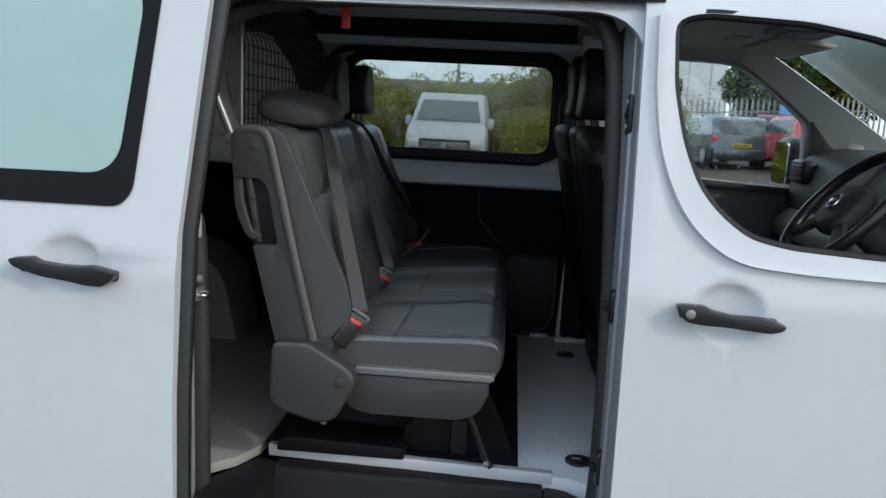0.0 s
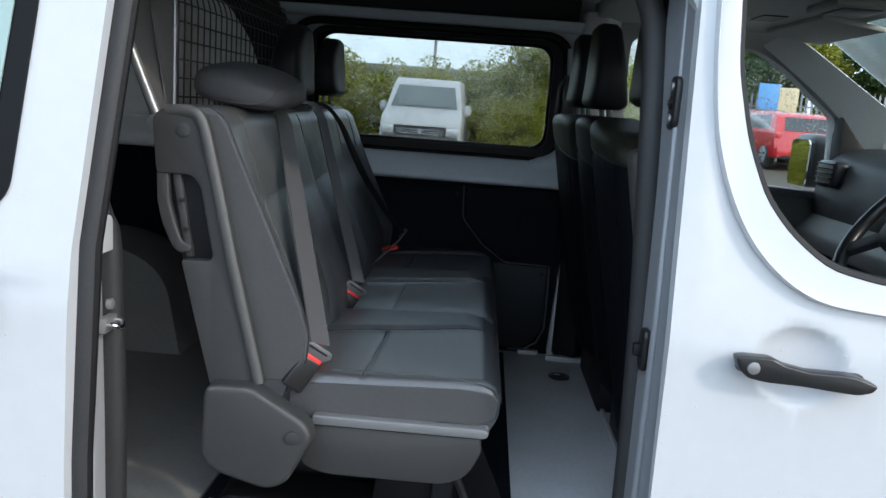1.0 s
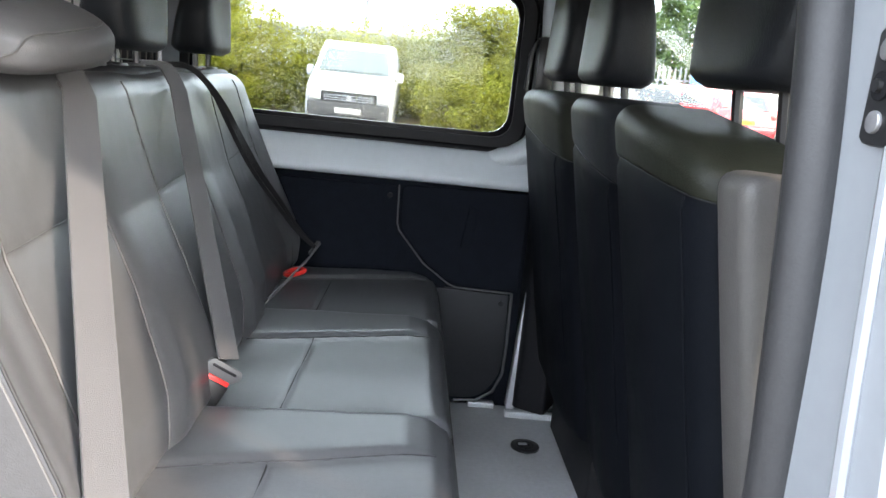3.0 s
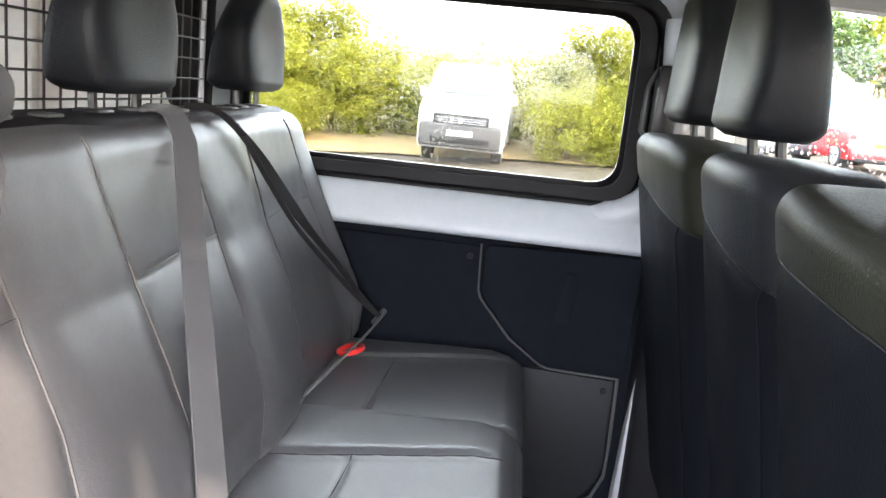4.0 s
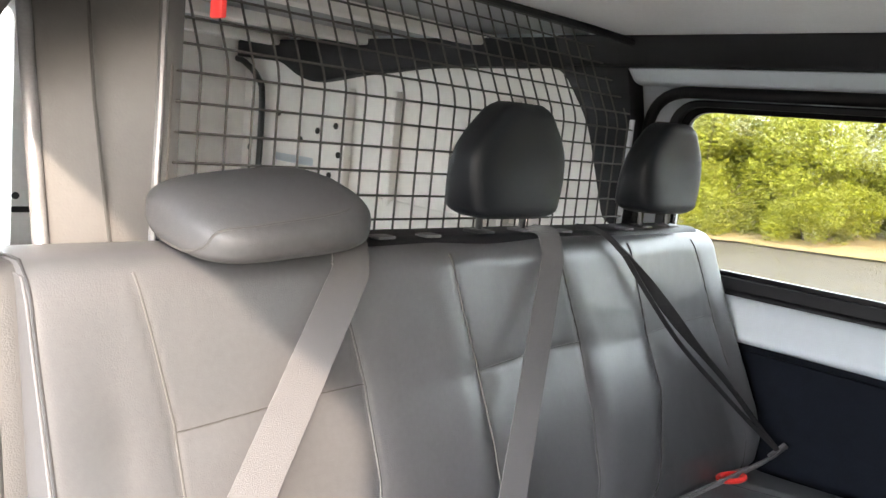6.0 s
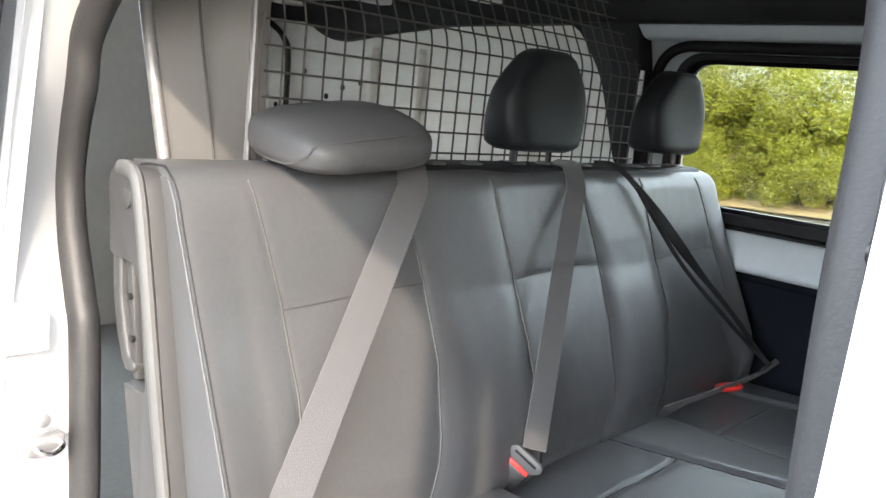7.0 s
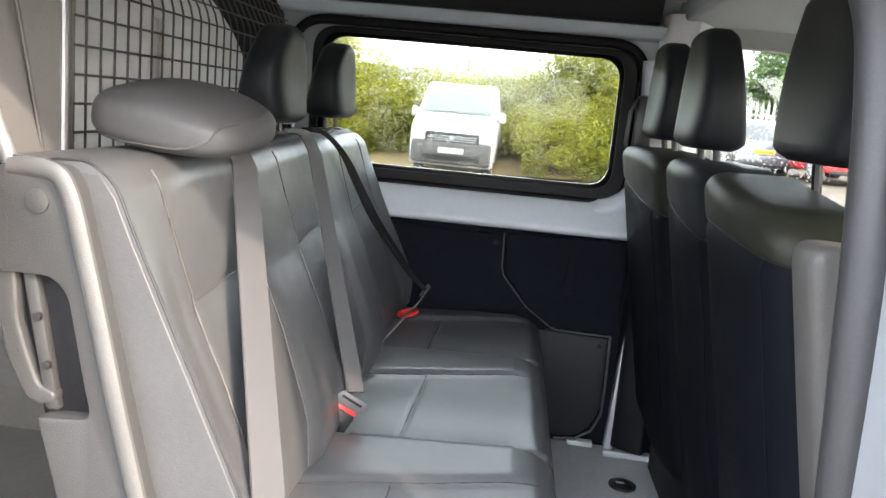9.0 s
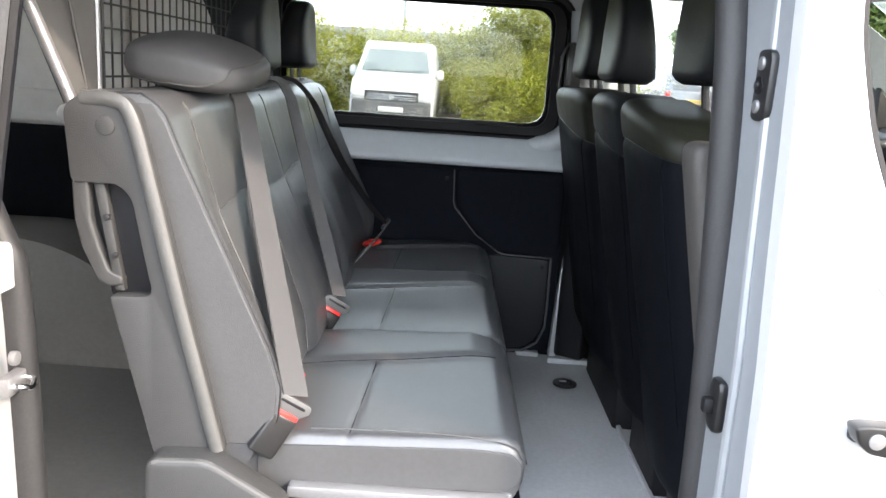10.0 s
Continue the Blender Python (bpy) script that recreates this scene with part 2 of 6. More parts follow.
def box(x0, x1, y0, y1, z0, z1, r=0.0, segments=2, bm=None, m=None):
    one = bmesh.new()
    bmesh.ops.create_cube(one, size=1)
    for v in one.verts:
        v.co = Vector((x0 + (x1 - x0) * (v.co.x + 0.5), y0 + (y1 - y0) * (v.co.y + 0.5), z0 + (z1 - z0) * (v.co.z + 0.5)))
    bevelled(one, r, segments)
    return joined(bm, one, m)


def joined(bm, one, m=None):
    if m is not None:
        one.transform(m)
    if bm is None:
        return one
    me = bpy.data.meshes.new("tmp")
    one.to_mesh(me)
    one.free()
    bm.from_mesh(me)
    bpy.data.meshes.remove(me)
    return bm


def rounded(points, r, n=6):
    """A closed outline with its corners rounded; r one radius or one a corner."""
    out = []
    k = len(points)
    for i in range(k):
        a, b, c = (Vector(points[j % k]) for j in (i - 1, i, i + 1))
        rad = r[i] if isinstance(r, (list, tuple)) else r
        u, w = (a - b), (c - b)
        d = min(rad, u.length * 0.48, w.length * 0.48)
        if d < 1e-6:
            out.append(tuple(b))
            continue
        p, q = b + u.normalized() * d, b + w.normalized() * d
        for s in range(n + 1):
            t = s / n
            out.append(tuple((1 - t) ** 2 * p + 2 * t * (1 - t) * b + t * t * q))
    return out


def rect(x0, z0, x1, z1):
    return [(x0, z0), (x1, z0), (x1, z1), (x0, z1)]


def prism(points, axis, a, b, r=0.0, segments=2, bm=None, m=None):
    """A closed outline drawn across an axis ('x': (y, z); 'y': (x, z); 'z': (x, y)), solid from a to b."""
    one = bmesh.new()
    put = {"x": lambda p, c: (c, p[0], p[1]), "y": lambda p, c: (p[0], c, p[1]), "z": lambda p, c: (p[0], p[1], c)}[axis]
    lo = [one.verts.new(put(p, a)) for p in points]
    hi = [one.verts.new(put(p, b)) for p in points]
    one.faces.new(lo)
    one.faces.new(hi[::-1])
    for i in range(len(points)):
        j = (i + 1) % len(points)
        one.faces.new((lo[i], lo[j], hi[j], hi[i]))
    bmesh.ops.recalc_face_normals(one, faces=one.faces)
    bevelled(one, r, segments, 50)
    return joined(bm, one, m)


def tube(points, r, n=8, closed=False, bm=None, flat=None):
    """A round bar along points; flat=(a, b) gives an oval or strap section."""
    one = bmesh.new()
    pts = [Vector(p) for p in points]
    k = len(pts)
    rings = []
    side = None
    for i, p in enumerate(pts):
        a = pts[(i - 1) % k] if closed or i else p
        b = pts[(i + 1) % k] if closed or i < k - 1 else p
        way = (b - a).normalized()
        if side is None:
            side = way.cross(Vector((0, 0, 1)) if abs(way.z) < 0.9 else Vector((1, 0, 0))).normalized()
        side = (side - way * side.dot(way)).normalized()
        up = way.cross(side)
        ra, rb = flat if flat else (r, r)
        rings.append([one.verts.new(p + side * ra * math.cos(2 * math.pi * j / n) + up * rb * math.sin(2 * math.pi * j / n)) for j in range(n)])
    for i in range(k if closed else k - 1):
        for j in range(n):
            one.faces.new((rings[i][j], rings[i][(j + 1) % n], rings[(i + 1) % k][(j + 1) % n], rings[(i + 1) % k][j]))
    if not closed:
        one.faces.new(rings[0][::-1])
        one.faces.new(rings[-1])
    return joined(bm, one)


def smooth_line(points, n=8):
    """A Catmull-Rom curve through points."""
    pts = [Vector(p) for p in points]
    pts = [2 * pts[0] - pts[1]] + pts + [2 * pts[-1] - pts[-2]]
    out = []
    for i in range(1, len(pts) - 2):
        a, b, c, d = pts[i - 1:i + 3]
        for s in range(n):
            t = s / n
            out.append(0.5 * (2 * b + (c - a) * t + (2 * a - 5 * b + 4 * c - d) * t * t + (3 * b - a - 3 * c + d) * t ** 3))
    return out + [pts[-2]]


def disc(centre, axis, r, depth, n=20, bevel=0.0, bm=None):
    """A short cylinder from centre along axis."""
    one = bmesh.new()
    bmesh.ops.create_cone(one, cap_ends=True, segments=n, radius1=r, radius2=r, depth=depth)
    m = Matrix.Translation(centre) @ Vector(axis).normalized().to_track_quat("Z", "Y").to_matrix().to_4x4()
    bevelled(one, bevel)
    return joined(bm, one, m)


def wrapped(points, ob, off=0.0):
    """The points laid onto the nearest surface of a mesh object."""
    tree = BVHTree.FromPolygons([v.co for v in ob.data.vertices], [p.vertices for p in ob.data.polygons])
    laid = []
    for p in points:
        at, nrm, _, _ = tree.find_nearest(Vector(p))
        laid.append(tuple(at + (Vector(p) - at).normalized() * off))
    return laid


def ball(centre, radii, e1=1.0, e2=1.0, nu=32, nv=18, m=None, bm=None):
    """A superellipsoid: exponents below one square it off."""
    one = bmesh.new()
    sg = lambda v, e: math.copysign(abs(v) ** e, v)
    rows = []
    for i in range(1, nv):
        a = -math.pi / 2 + math.pi * i / nv
        rows.append([one.verts.new((radii[0] * sg(math.cos(a), e1) * sg(math.cos(b), e2), radii[1] * sg(math.cos(a), e1) * sg(math.sin(b), e2), radii[2] * sg(math.sin(a), e1)))
                     for b in (2 * math.pi * j / nu for j in range(nu))])
    lo, hi = one.verts.new((0, 0, -radii[2])), one.verts.new((0, 0, radii[2]))
    for i in range(len(rows) - 1):
        for j in range(nu):
            one.faces.new((rows[i][j], rows[i][(j + 1) % nu], rows[i + 1][(j + 1) % nu], rows[i + 1][j]))
    for j in range(nu):
        one.faces.new((lo, rows[0][(j + 1) % nu], rows[0][j]))
        one.faces.new((hi, rows[-1][j], rows[-1][(j + 1) % nu]))
    return joined(bm, one, Matrix.Translation(centre) @ (m or Matrix()))


def sheet(outline, holes, yfun, thick, levels=(), columns=(), r=0.0):
    """A wall in x and z with holes through it, its face at y = yfun(x, z), thick metres deep towards +y (minus: -y)."""
    bm = bmesh.new()
    for loop in (outline, *holes):
        vs = [bm.verts.new((p[0], 0, p[1])) for p in loop]
        for i in range(len(vs)):
            bm.edges.new((vs[i], vs[(i + 1) % len(vs)]))
    bmesh.ops.triangle_fill(bm, use_beauty=True, use_dissolve=False, edges=bm.edges[:])
    for z in levels:
        bmesh.ops.bisect_plane(bm, geom=bm.verts[:] + bm.edges[:] + bm.faces[:], plane_co=(0, 0, z), plane_no=(0, 0, 1))
    for x in columns:
        bmesh.ops.bisect_plane(bm, geom=bm.verts[:] + bm.edges[:] + bm.faces[:], plane_co=(x, 0, 0), plane_no=(1, 0, 0))
    got = bmesh.ops.extrude_face_region(bm, geom=bm.faces[:])
    moved = {g for g in got["geom"] if isinstance(g, bmesh.types.BMVert)}
    for v in bm.verts:
        v.co.y = yfun(v.co.x, v.co.z) + (thick if v in moved else 0)
    bmesh.ops.recalc_face_normals(bm, faces=bm.faces)
    return bm


def cushion(nu, nv, front, behind):
    """A closed pad: front(i/nu, j/nv) is the worked face, behind the plain one; the rims are joined."""
    bm = bmesh.new()
    f = [[bm.verts.new(front(i / nu, j / nv)) for j in range(nv + 1)] for i in range(nu + 1)]
    rim = [(i, 0) for i in range(nu)] + [(nu, j) for j in range(nv)] + [(i, nv) for i in range(nu, 0, -1)] + [(0, j) for j in range(nv, 0, -1)]
    for i in range(nu):
        for j in range(nv):
            bm.faces.new((f[i][j], f[i + 1][j], f[i + 1][j + 1], f[i][j + 1]))
    bk = [bm.verts.new(behind(i / nu, j / nv)) for i, j in rim]
    k = len(rim)
    for a in range(k):
        b = (a + 1) % k
        bm.faces.new((f[rim[a][0]][rim[a][1]], bk[a], bk[b], f[rim[b][0]][rim[b][1]]))
    bm.faces.new(bk)
    return bm


def interp(x, xs, ys):
    return float(np.interp(x, xs, ys))


def groove(d, width=0.004):
    return math.exp(-(d / width) ** 2)


# ---- the van: shell ----
def side_y(z):
    return interp(z, [0.2, 0.5, 0.8, 1.16, 1.28, 1.5, 1.75, 1.86, 1.93], [0.06, 0.01, 0.0, 0.0, 0.014, 0.035, 0.06, 0.12, 0.25])


def dish(x, z, cx, cz):
    """The hollow behind a door handle."""
    d = math.hypot((x - cx) / 0.075, (z - cz) / 0.062)
    return 0.022 * max(0.0, 1 - d * d) ** 0.7


LEVELS = [0.5, 0.65, 0.8, 0.95, 1.2, 1.22, 1.24, 1.26, 1.28, 1.32, 1.36, 1.4, 1.5, 1.6, 1.68, 1.75, 1.8]
van = thing("crew_van", "white crew van with its side door slid open", "van", (0, 0.9, 0))

opening = rounded([(-0.34, 0.36), (0.636, 0.36), (0.636, 1.748), (-0.34, 1.748)], [0.05, 0.05, 0.13, 0.1], 8)
body_side = part("body_side", sheet(rounded(rect(-2.25, 0.32, 0.655, 1.90), 0.02), [opening], lambda x, z: side_y(z) + 0.022, 0.03, LEVELS), PAINT, van, "white painted body side round the door opening")

# front door
door_hole = rounded([(0.682, 1.735), (0.690, 1.60), (0.716, 1.49), (0.753, 1.401), (0.80, 1.345), (0.865, 1.297), (0.95, 1.279), (1.131, 1.268), (1.56, 1.262), (1.47, 1.42), (1.22, 1.66), (1.10, 1.715), (0.95, 1.742), (0.74, 1.752)], 0.03, 3)
door_line = [(0.632, 0.36), (1.75, 0.36), (1.75, 1.28), (1.60, 1.46), (1.30, 1.74), (1.15, 1.80), (0.95, 1.825), (0.622, 1.83)]


def front_skin(x, z):
    lip = -0.006 * interp(z, [1.15, 1.4], [0, 1]) * math.exp(-((x - 0.66) / 0.03) ** 2)
    return side_y(z) + dish(x, z, 0.835, 1.142) + lip


cols = [0.64, 0.65, 0.66, 0.67] + [0.755 + 0.012 * i for i in range(14)]
rows_h = [1.075 + 0.012 * i for i in range(12)]
front_door = part("front_door", sheet(rounded(door_line, 0.012, 3), [door_hole], front_skin, 0.045, LEVELS + rows_h, cols), PAINT, van, "white front door with the window lowered")


def hull_points(loop, off=0.0):
    return [(p[0], side_y(p[1]) + off, p[1]) for p in loop]


flange = smooth_line([(x, side_y(z) - 0.001, z) for x, z in ((0.648, 1.74), (0.653, 1.60), (0.670, 1.48), (0.710, 1.375), (0.764, 1.302), (0.84, 1.252), (0.94, 1.236), (1.13, 1.228), (1.58, 1.222))], 6)
part("window_flange", tube(flange, 0.012, 10, flat=(0.016, 0.0035)), PAINT, front_door)
part("window_seal", tube(hull_points(door_hole, 0.012), 0.012, 8, True), BLACK, front_door, "dark rubber window seal")


FRONT_GRIP = [(0, -55), (40, -62), (150, -60), (200, -36), (300, -16), (455, -14), (510, -6), (595, 22), (575, 52), (515, 68), (400, 60), (290, 50), (135, 45), (60, 33), (20, 0)]
SLIDE_GRIP = [(0, -52), (40, -62), (125, -70), (165, -48), (280, -34), (400, -34), (450, -42), (595, -12), (560, 36), (515, 66), (435, 66), (330, 48), (180, 30), (30, -14)]


def door_handle(parent, x0, x1, z, y, lock):
    """A black pull bar, thicker at its fixed end, with or without a key lock."""
    k = (x1 - x0) / 595
    shape = FRONT_GRIP if lock else SLIDE_GRIP
    line = [(x0 + u * k, z - v * k) for u, v in shape]
    bar = part("handle", prism(rounded(line, 0.006, 4), "y", y - 0.038, y - 0.012, 0.007, 3), BLACK_SATIN, parent, "black plastic pull handle")
    part("handle_base", box(x0 + 0.012, x0 + 0.045, y - 0.016, y + 0.012, z - 0.010, z + 0.016, 0.006), BLACK_SATIN, bar)
    part("handle_base", box(x1 - 0.045, x1 - 0.012, y - 0.016, y + 0.012, z - 0.020, z + 0.000, 0.006), BLACK_SATIN, bar)
    if lock:
        part("lock", disc((x0 + 0.028, y - 0.038, z + 0.005), (0, 1, 0), 0.010, 0.004, 20, 0.001), STEEL, bar, "grey metal key lock")
    return bar


door_handle(front_door, 0.722, 0.945, 1.138, 0.0, True)

# sliding door, slid back along the side
SD = -0.085
slide_line = [(-1.30, 0.37), (-0.325, 0.37), (-0.322, 0.9), (-0.312, 1.25), (-0.262, 1.74), (-0.25, 1.83), (-1.30, 1.83)]
slide_cols = [-0.66 + 0.012 * i for i in range(16)]
rows_s = [1.095 + 0.012 * i for i in range(12)]
sliding_door = part("sliding_door", sheet(rounded(slide_line, 0.012, 3), [], lambda x, z: SD + side_y(z) + dish(x, z, -0.546, 1.168), 0.07, LEVELS + rows_s, slide_cols), PAINT, van, "white sliding door standing open")
door_handle(sliding_door, -0.656, -0.424, 1.162, SD, False)
pane_out = rounded([(-1.24, 1.298), (-0.44, 1.298), (-0.412, 1.33), (-0.355, 1.79), (-1.24, 1.79)], [0.03, 0.06, 0.03, 0.03, 0.03], 6)
pane_in = rounded([(-1.19, 1.362), (-0.445, 1.366), (-0.392, 1.755), (-1.19, 1.755)], [0.06, 0.07, 0.07, 0.06], 8)
side_window = part("side_window", sheet(pane_out, [], lambda x, z: SD - 0.004 + side_y(z), 0.004, LEVELS), CERAMIC, sliding_door, "black bordered side window")
part("pane", sheet(pane_in, [], lambda x, z: SD - 0.0075 + side_y(z), 0.003, LEVELS), GREEN_PANE, side_window, "pale green glass")
part("edge_seal", tube([(-0.318, SD + 0.03, 0.37), (-0.315, SD + 0.03, 0.9), (-0.305, SD + 0.03 + side_y(1.25), 1.25), (-0.252, SD + 0.03 + side_y(1.74), 1.74)], 0.016, 8, flat=(0.008, 0.016)), RUBBER, sliding_door, "dark rubber edge seal")
part("edge_seal", tube([(-0.313, SD + 0.055, 0.37), (-0.310, SD + 0.055, 0.9), (-0.300, SD + 0.06 + side_y(1.25), 1.25), (-0.247, SD + 0.06 + side_y(1.74), 1.74)], 0.008, 6), BLACK, sliding_door)


def ribbon(a, b, thick, n=1):
    """A strip between two lines of points, thick (a vector) deep."""
    bm = bmesh.new()
    t = Vector(thick)
    rows = [[bm.verts.new(Vector(p).lerp(Vector(q), i / n)) for i in range(n + 1)] for p, q in zip(a, b)]
    for i in range(len(rows) - 1):
        for j in range(n):
            bm.faces.new((rows[i][j], rows[i][j + 1], rows[i + 1][j + 1], rows[i + 1][j]))
    got = bmesh.ops.extrude_face_region(bm, geom=bm.faces[:])
    for g in got["geom"]:
        if isinstance(g, bmesh.types.BMVert):
            g.co += t
    return bm


# jambs of the opening
cz = [0.36, 0.60, 0.90, 1.20, 1.26, 1.31, 1.36, 1.43, 1.50, 1.56, 1.63, 1.74]
cx = [-0.366, -0.367, -0.369, -0.378, -0.393, -0.412, -0.430, -0.440, -0.424, -0.400, -0.378, -0.335]
c_out = smooth_line([(-0.336, side_y(z) + 0.03, z) for z in cz], 4)
c_in = smooth_line([(x - 0.004, 0.168, z) for x, z in zip(cx, cz)], 4)
rear_jamb = part("rear_jamb", ribbon(c_out, c_in, (-0.02, 0.0, 0), 3), PAINT, van, "white painted rear door jamb")
front_jamb = part("front_jamb", ribbon([(0.629, side_y(z) + 0.012, z) for z in [0.36] + LEVELS], [(interp(z, [0.9, 1.35, 1.65], [0.613, 0.606, 0.598]), side_y(z) * 0.6 + 0.140, z) for z in [0.36] + LEVELS], (0.03, 0, 0), 4), SHADED_JAMB_PAINT, van, "white front door jamb, its shade put into the paint")
part("jamb_ridge", tube([(0.618, side_y(z) + 0.064, z) for z in [0.38] + LEVELS[:-1]], 0.007, 8), SHADED_JAMB_PAINT, front_jamb)


def latch_plate(x, y, z, h, w, parent):
    """A black latch plate with two bolts and a socket, facing backwards."""
    p = part("latch_plate", prism(rounded([(y - w / 2, z - h / 2), (y + w / 2, z - h / 2), (y + w / 2, z + h / 2), (y - w / 2, z + h / 2)], 0.018, 5), "x", x - 0.007, x + 0.004, 0.003), BLACK_SATIN, parent, "black latch plate with bolts")
    for dz in (-0.3, 0.3):
        part("bolt", disc((x - 0.008, y, z + dz * h), (1, 0, 0), 0.0085, 0.005, 14, 0.001), STEEL, p)
    part("socket", disc((x - 0.0075, y, z), (1, 0, 0), 0.011, 0.004, 16), BLACK, p)
    part("socket_pin", disc((x - 0.010, y, z), (1, 0, 0), 0.005, 0.006, 12), BLACK_SATIN, p)


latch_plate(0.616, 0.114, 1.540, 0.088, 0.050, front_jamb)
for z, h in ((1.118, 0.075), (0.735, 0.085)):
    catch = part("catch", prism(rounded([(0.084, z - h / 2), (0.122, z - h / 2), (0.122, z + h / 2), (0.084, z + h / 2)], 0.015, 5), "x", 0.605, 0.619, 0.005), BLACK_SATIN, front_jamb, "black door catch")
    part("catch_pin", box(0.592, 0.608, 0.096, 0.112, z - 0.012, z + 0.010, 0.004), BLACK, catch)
part("cover_plate", prism(rounded([(0.03, 1.215), (0.108, 1.215), (0.108, 1.280), (0.03, 1.280)], [0.004, 0.004, 0.02, 0.004], 5), "x", -0.350, -0.332, 0.002), PAINT, rear_jamb)
part("plug", disc((-0.334, 0.100, 1.118), (1, 0, 0.05), 0.010, 0.010, 16, 0.002), STEEL, rear_jamb)
striker = part("striker", tube(smooth_line([(-0.345, 0.088, 1.082), (-0.322, 0.090, 1.082), (-0.316, 0.105, 1.076), (-0.322, 0.122, 1.082), (-0.345, 0.124, 1.082)], 5), 0.004, 8), CHROME, rear_jamb, "bright steel striker loop")
part("striker_plate", box(-0.350, -0.3335, 0.082, 0.130, 1.066, 1.094, 0.004), STEEL, rear_jamb)

# the rubber round the opening
ring = [(-0.34, 0.160, 0.50)] + [(x + 0.012, 0.166, z) for x, z in zip(cx[1:-1], cz[1:-1])] + [(-0.27, 0.18, 1.728), (-0.08, 0.185, 1.768), (0.25, 0.185, 1.775), (0.44, 0.19, 1.772), (0.535, 0.195, 1.752), (0.572, 0.190, 1.70), (0.586, 0.180, 1.62), (0.592, 0.164, 1.50), (0.600, 0.156, 1.35), (0.611, 0.152, 1.15), (0.618, 0.150, 0.9), (0.617, 0.150, 0.66), (0.600, 0.145, 0.50)]
part("door_seal", tube(smooth_line(ring, 6), 0.021, 12, flat=(0.021, 0.022)), RUBBER, van, "thick dark rubber door seal")
part("front_pillar_trim", prism(rounded([(0.612, 0.19), (0.69, 0.17), (0.69, 0.225), (0.645, 0.238), (0.618, 0.225)], [0.02, 0.01, 0.02, 0.02, 0.02], 5), "z", 0.58, 1.80, 0.0), SHELL, van, "dark grey moulded pillar trim")
# header over the door
header = part("door_header", prism(rounded([(0.055, 1.768), (0.20, 1.780), (0.34, 1.815), (0.42, 1.895), (0.12, 1.895), (0.09, 1.84)], 0.012, 4), "x", -0.36, 0.66), BLACK, van, "black trim over the door opening")
tag = part("pull_tag", box(-0.062, -0.041, 0.30, 0.306, 1.715, 1.805, 0.002), RED, header, "small red fabric tag")
# roof and headliner
part("roof", box(-2.27, 1.42, 0.10, 1.82, 1.915, 1.945, 0.012), PAINT, van, "white van roof")
part("cab_roof_rail", prism(rounded([(0.115, 1.826), (0.165, 1.826), (0.26, 1.880), (0.26, 1.916), (0.16, 1.93)], 0.012, 3), "x", 0.66, 1.36), PAINT, van, "white roof rail over the front door")
headliner = part("headliner", box(-0.432, 0.72, 0.30, 1.60, 1.893, 1.908, 0.004), HEADLINER, van, "pale moulded headliner")
part("edge_piping", tube(smooth_line([(-0.432, 0.30, 1.894), (-0.434, 0.60, 1.892), (-0.434, 0.95, 1.890), (-0.43, 1.20, 1.888), (-0.42, 1.40, 1.884), (-0.41, 1.55, 1.878)], 6), 0.009, 8), BLACK, headliner, "black edge piping")
for x in (-0.95, -1.45, -1.95):
    part("roof_bow", box(x - 0.035, x + 0.035, 0.16, 1.74, 1.88, 1.914, 0.008), CARGO_PAINT, van)

# ---- the van: far side ----
hole_far = rounded(rect(-0.325, 1.36, 0.56, 1.755), 0.08, 8)
far_side = part("far_side", sheet(rect(-2.25, 0.30, 0.66, 1.93), [hole_far], lambda x, z: 1.672 - 0.25 * max(0, z - 1.80), 0.05, (1.3, 1.79, 1.82, 1.86)), PAINT_IN, van, "pale painted far wall round a window")
glass_line = rounded(rect(-0.298, 1.388, 0.522, 1.736), 0.062, 8)
far_window = part("far_window", sheet(rounded(rect(-0.340, 1.345, 0.575, 1.763), 0.075, 8), [glass_line], lambda x, z: 1.648, 0.014), CERAMIC, van, "black bordered window with rain on it")
part("pane", sheet(rounded(rect(-0.303, 1.383, 0.527, 1.741), 0.062, 8), [], lambda x, z: 1.651, 0.005), GLASS, far_window, "rain-beaded glass").visible_shadow = False
part("window_seal", tube([(p[0], 1.652, p[1]) for p in rounded(rect(-0.400, 1.338, 0.590, 1.779), 0.10, 8)], 0.014, 10, True), BLACK, far_window)
part("inner_rim", sheet(rounded(rect(-0.336, 1.352, 0.566, 1.758), 0.075, 8), [rounded(rect(-0.314, 1.377, 0.533, 1.747), 0.06, 8)], lambda x, z: 1.632, 0.016), BLACK, far_window)
ledge_line = [(1.668, 1.240), (1.616, 1.243), (1.604, 1.252), (1.603, 1.264), (1.622, 1.318), (1.634, 1.338), (1.668, 1.342)]
ledge = part("window_ledge", prism(rounded(ledge_line, 0.008, 3), "x", -0.44, 0.655), PAINT_IN, van, "pale blue-white painted ledge")
part("ledge_corner", tube(smooth_line([(0.32, 1.678, 1.282), (0.44, 1.662, 1.300), (0.53, 1.648, 1.322), (0.585, 1.642, 1.352), (0.615, 1.642, 1.40), (0.622, 1.643, 1.48), (0.622, 1.645, 1.60), (0.612, 1.645, 1.74)], 8), 0.03, 14, flat=(0.032, 0.036)), PAINT_IN, ledge)
part("upper_rail", prism(rounded([(1.668, 1.79), (1.628, 1.795), (1.60, 1.826), (1.668, 1.84)], 0.008, 3), "x", -0.60, 0.66), PAINT_IN, van, "pale roof rail over the window")
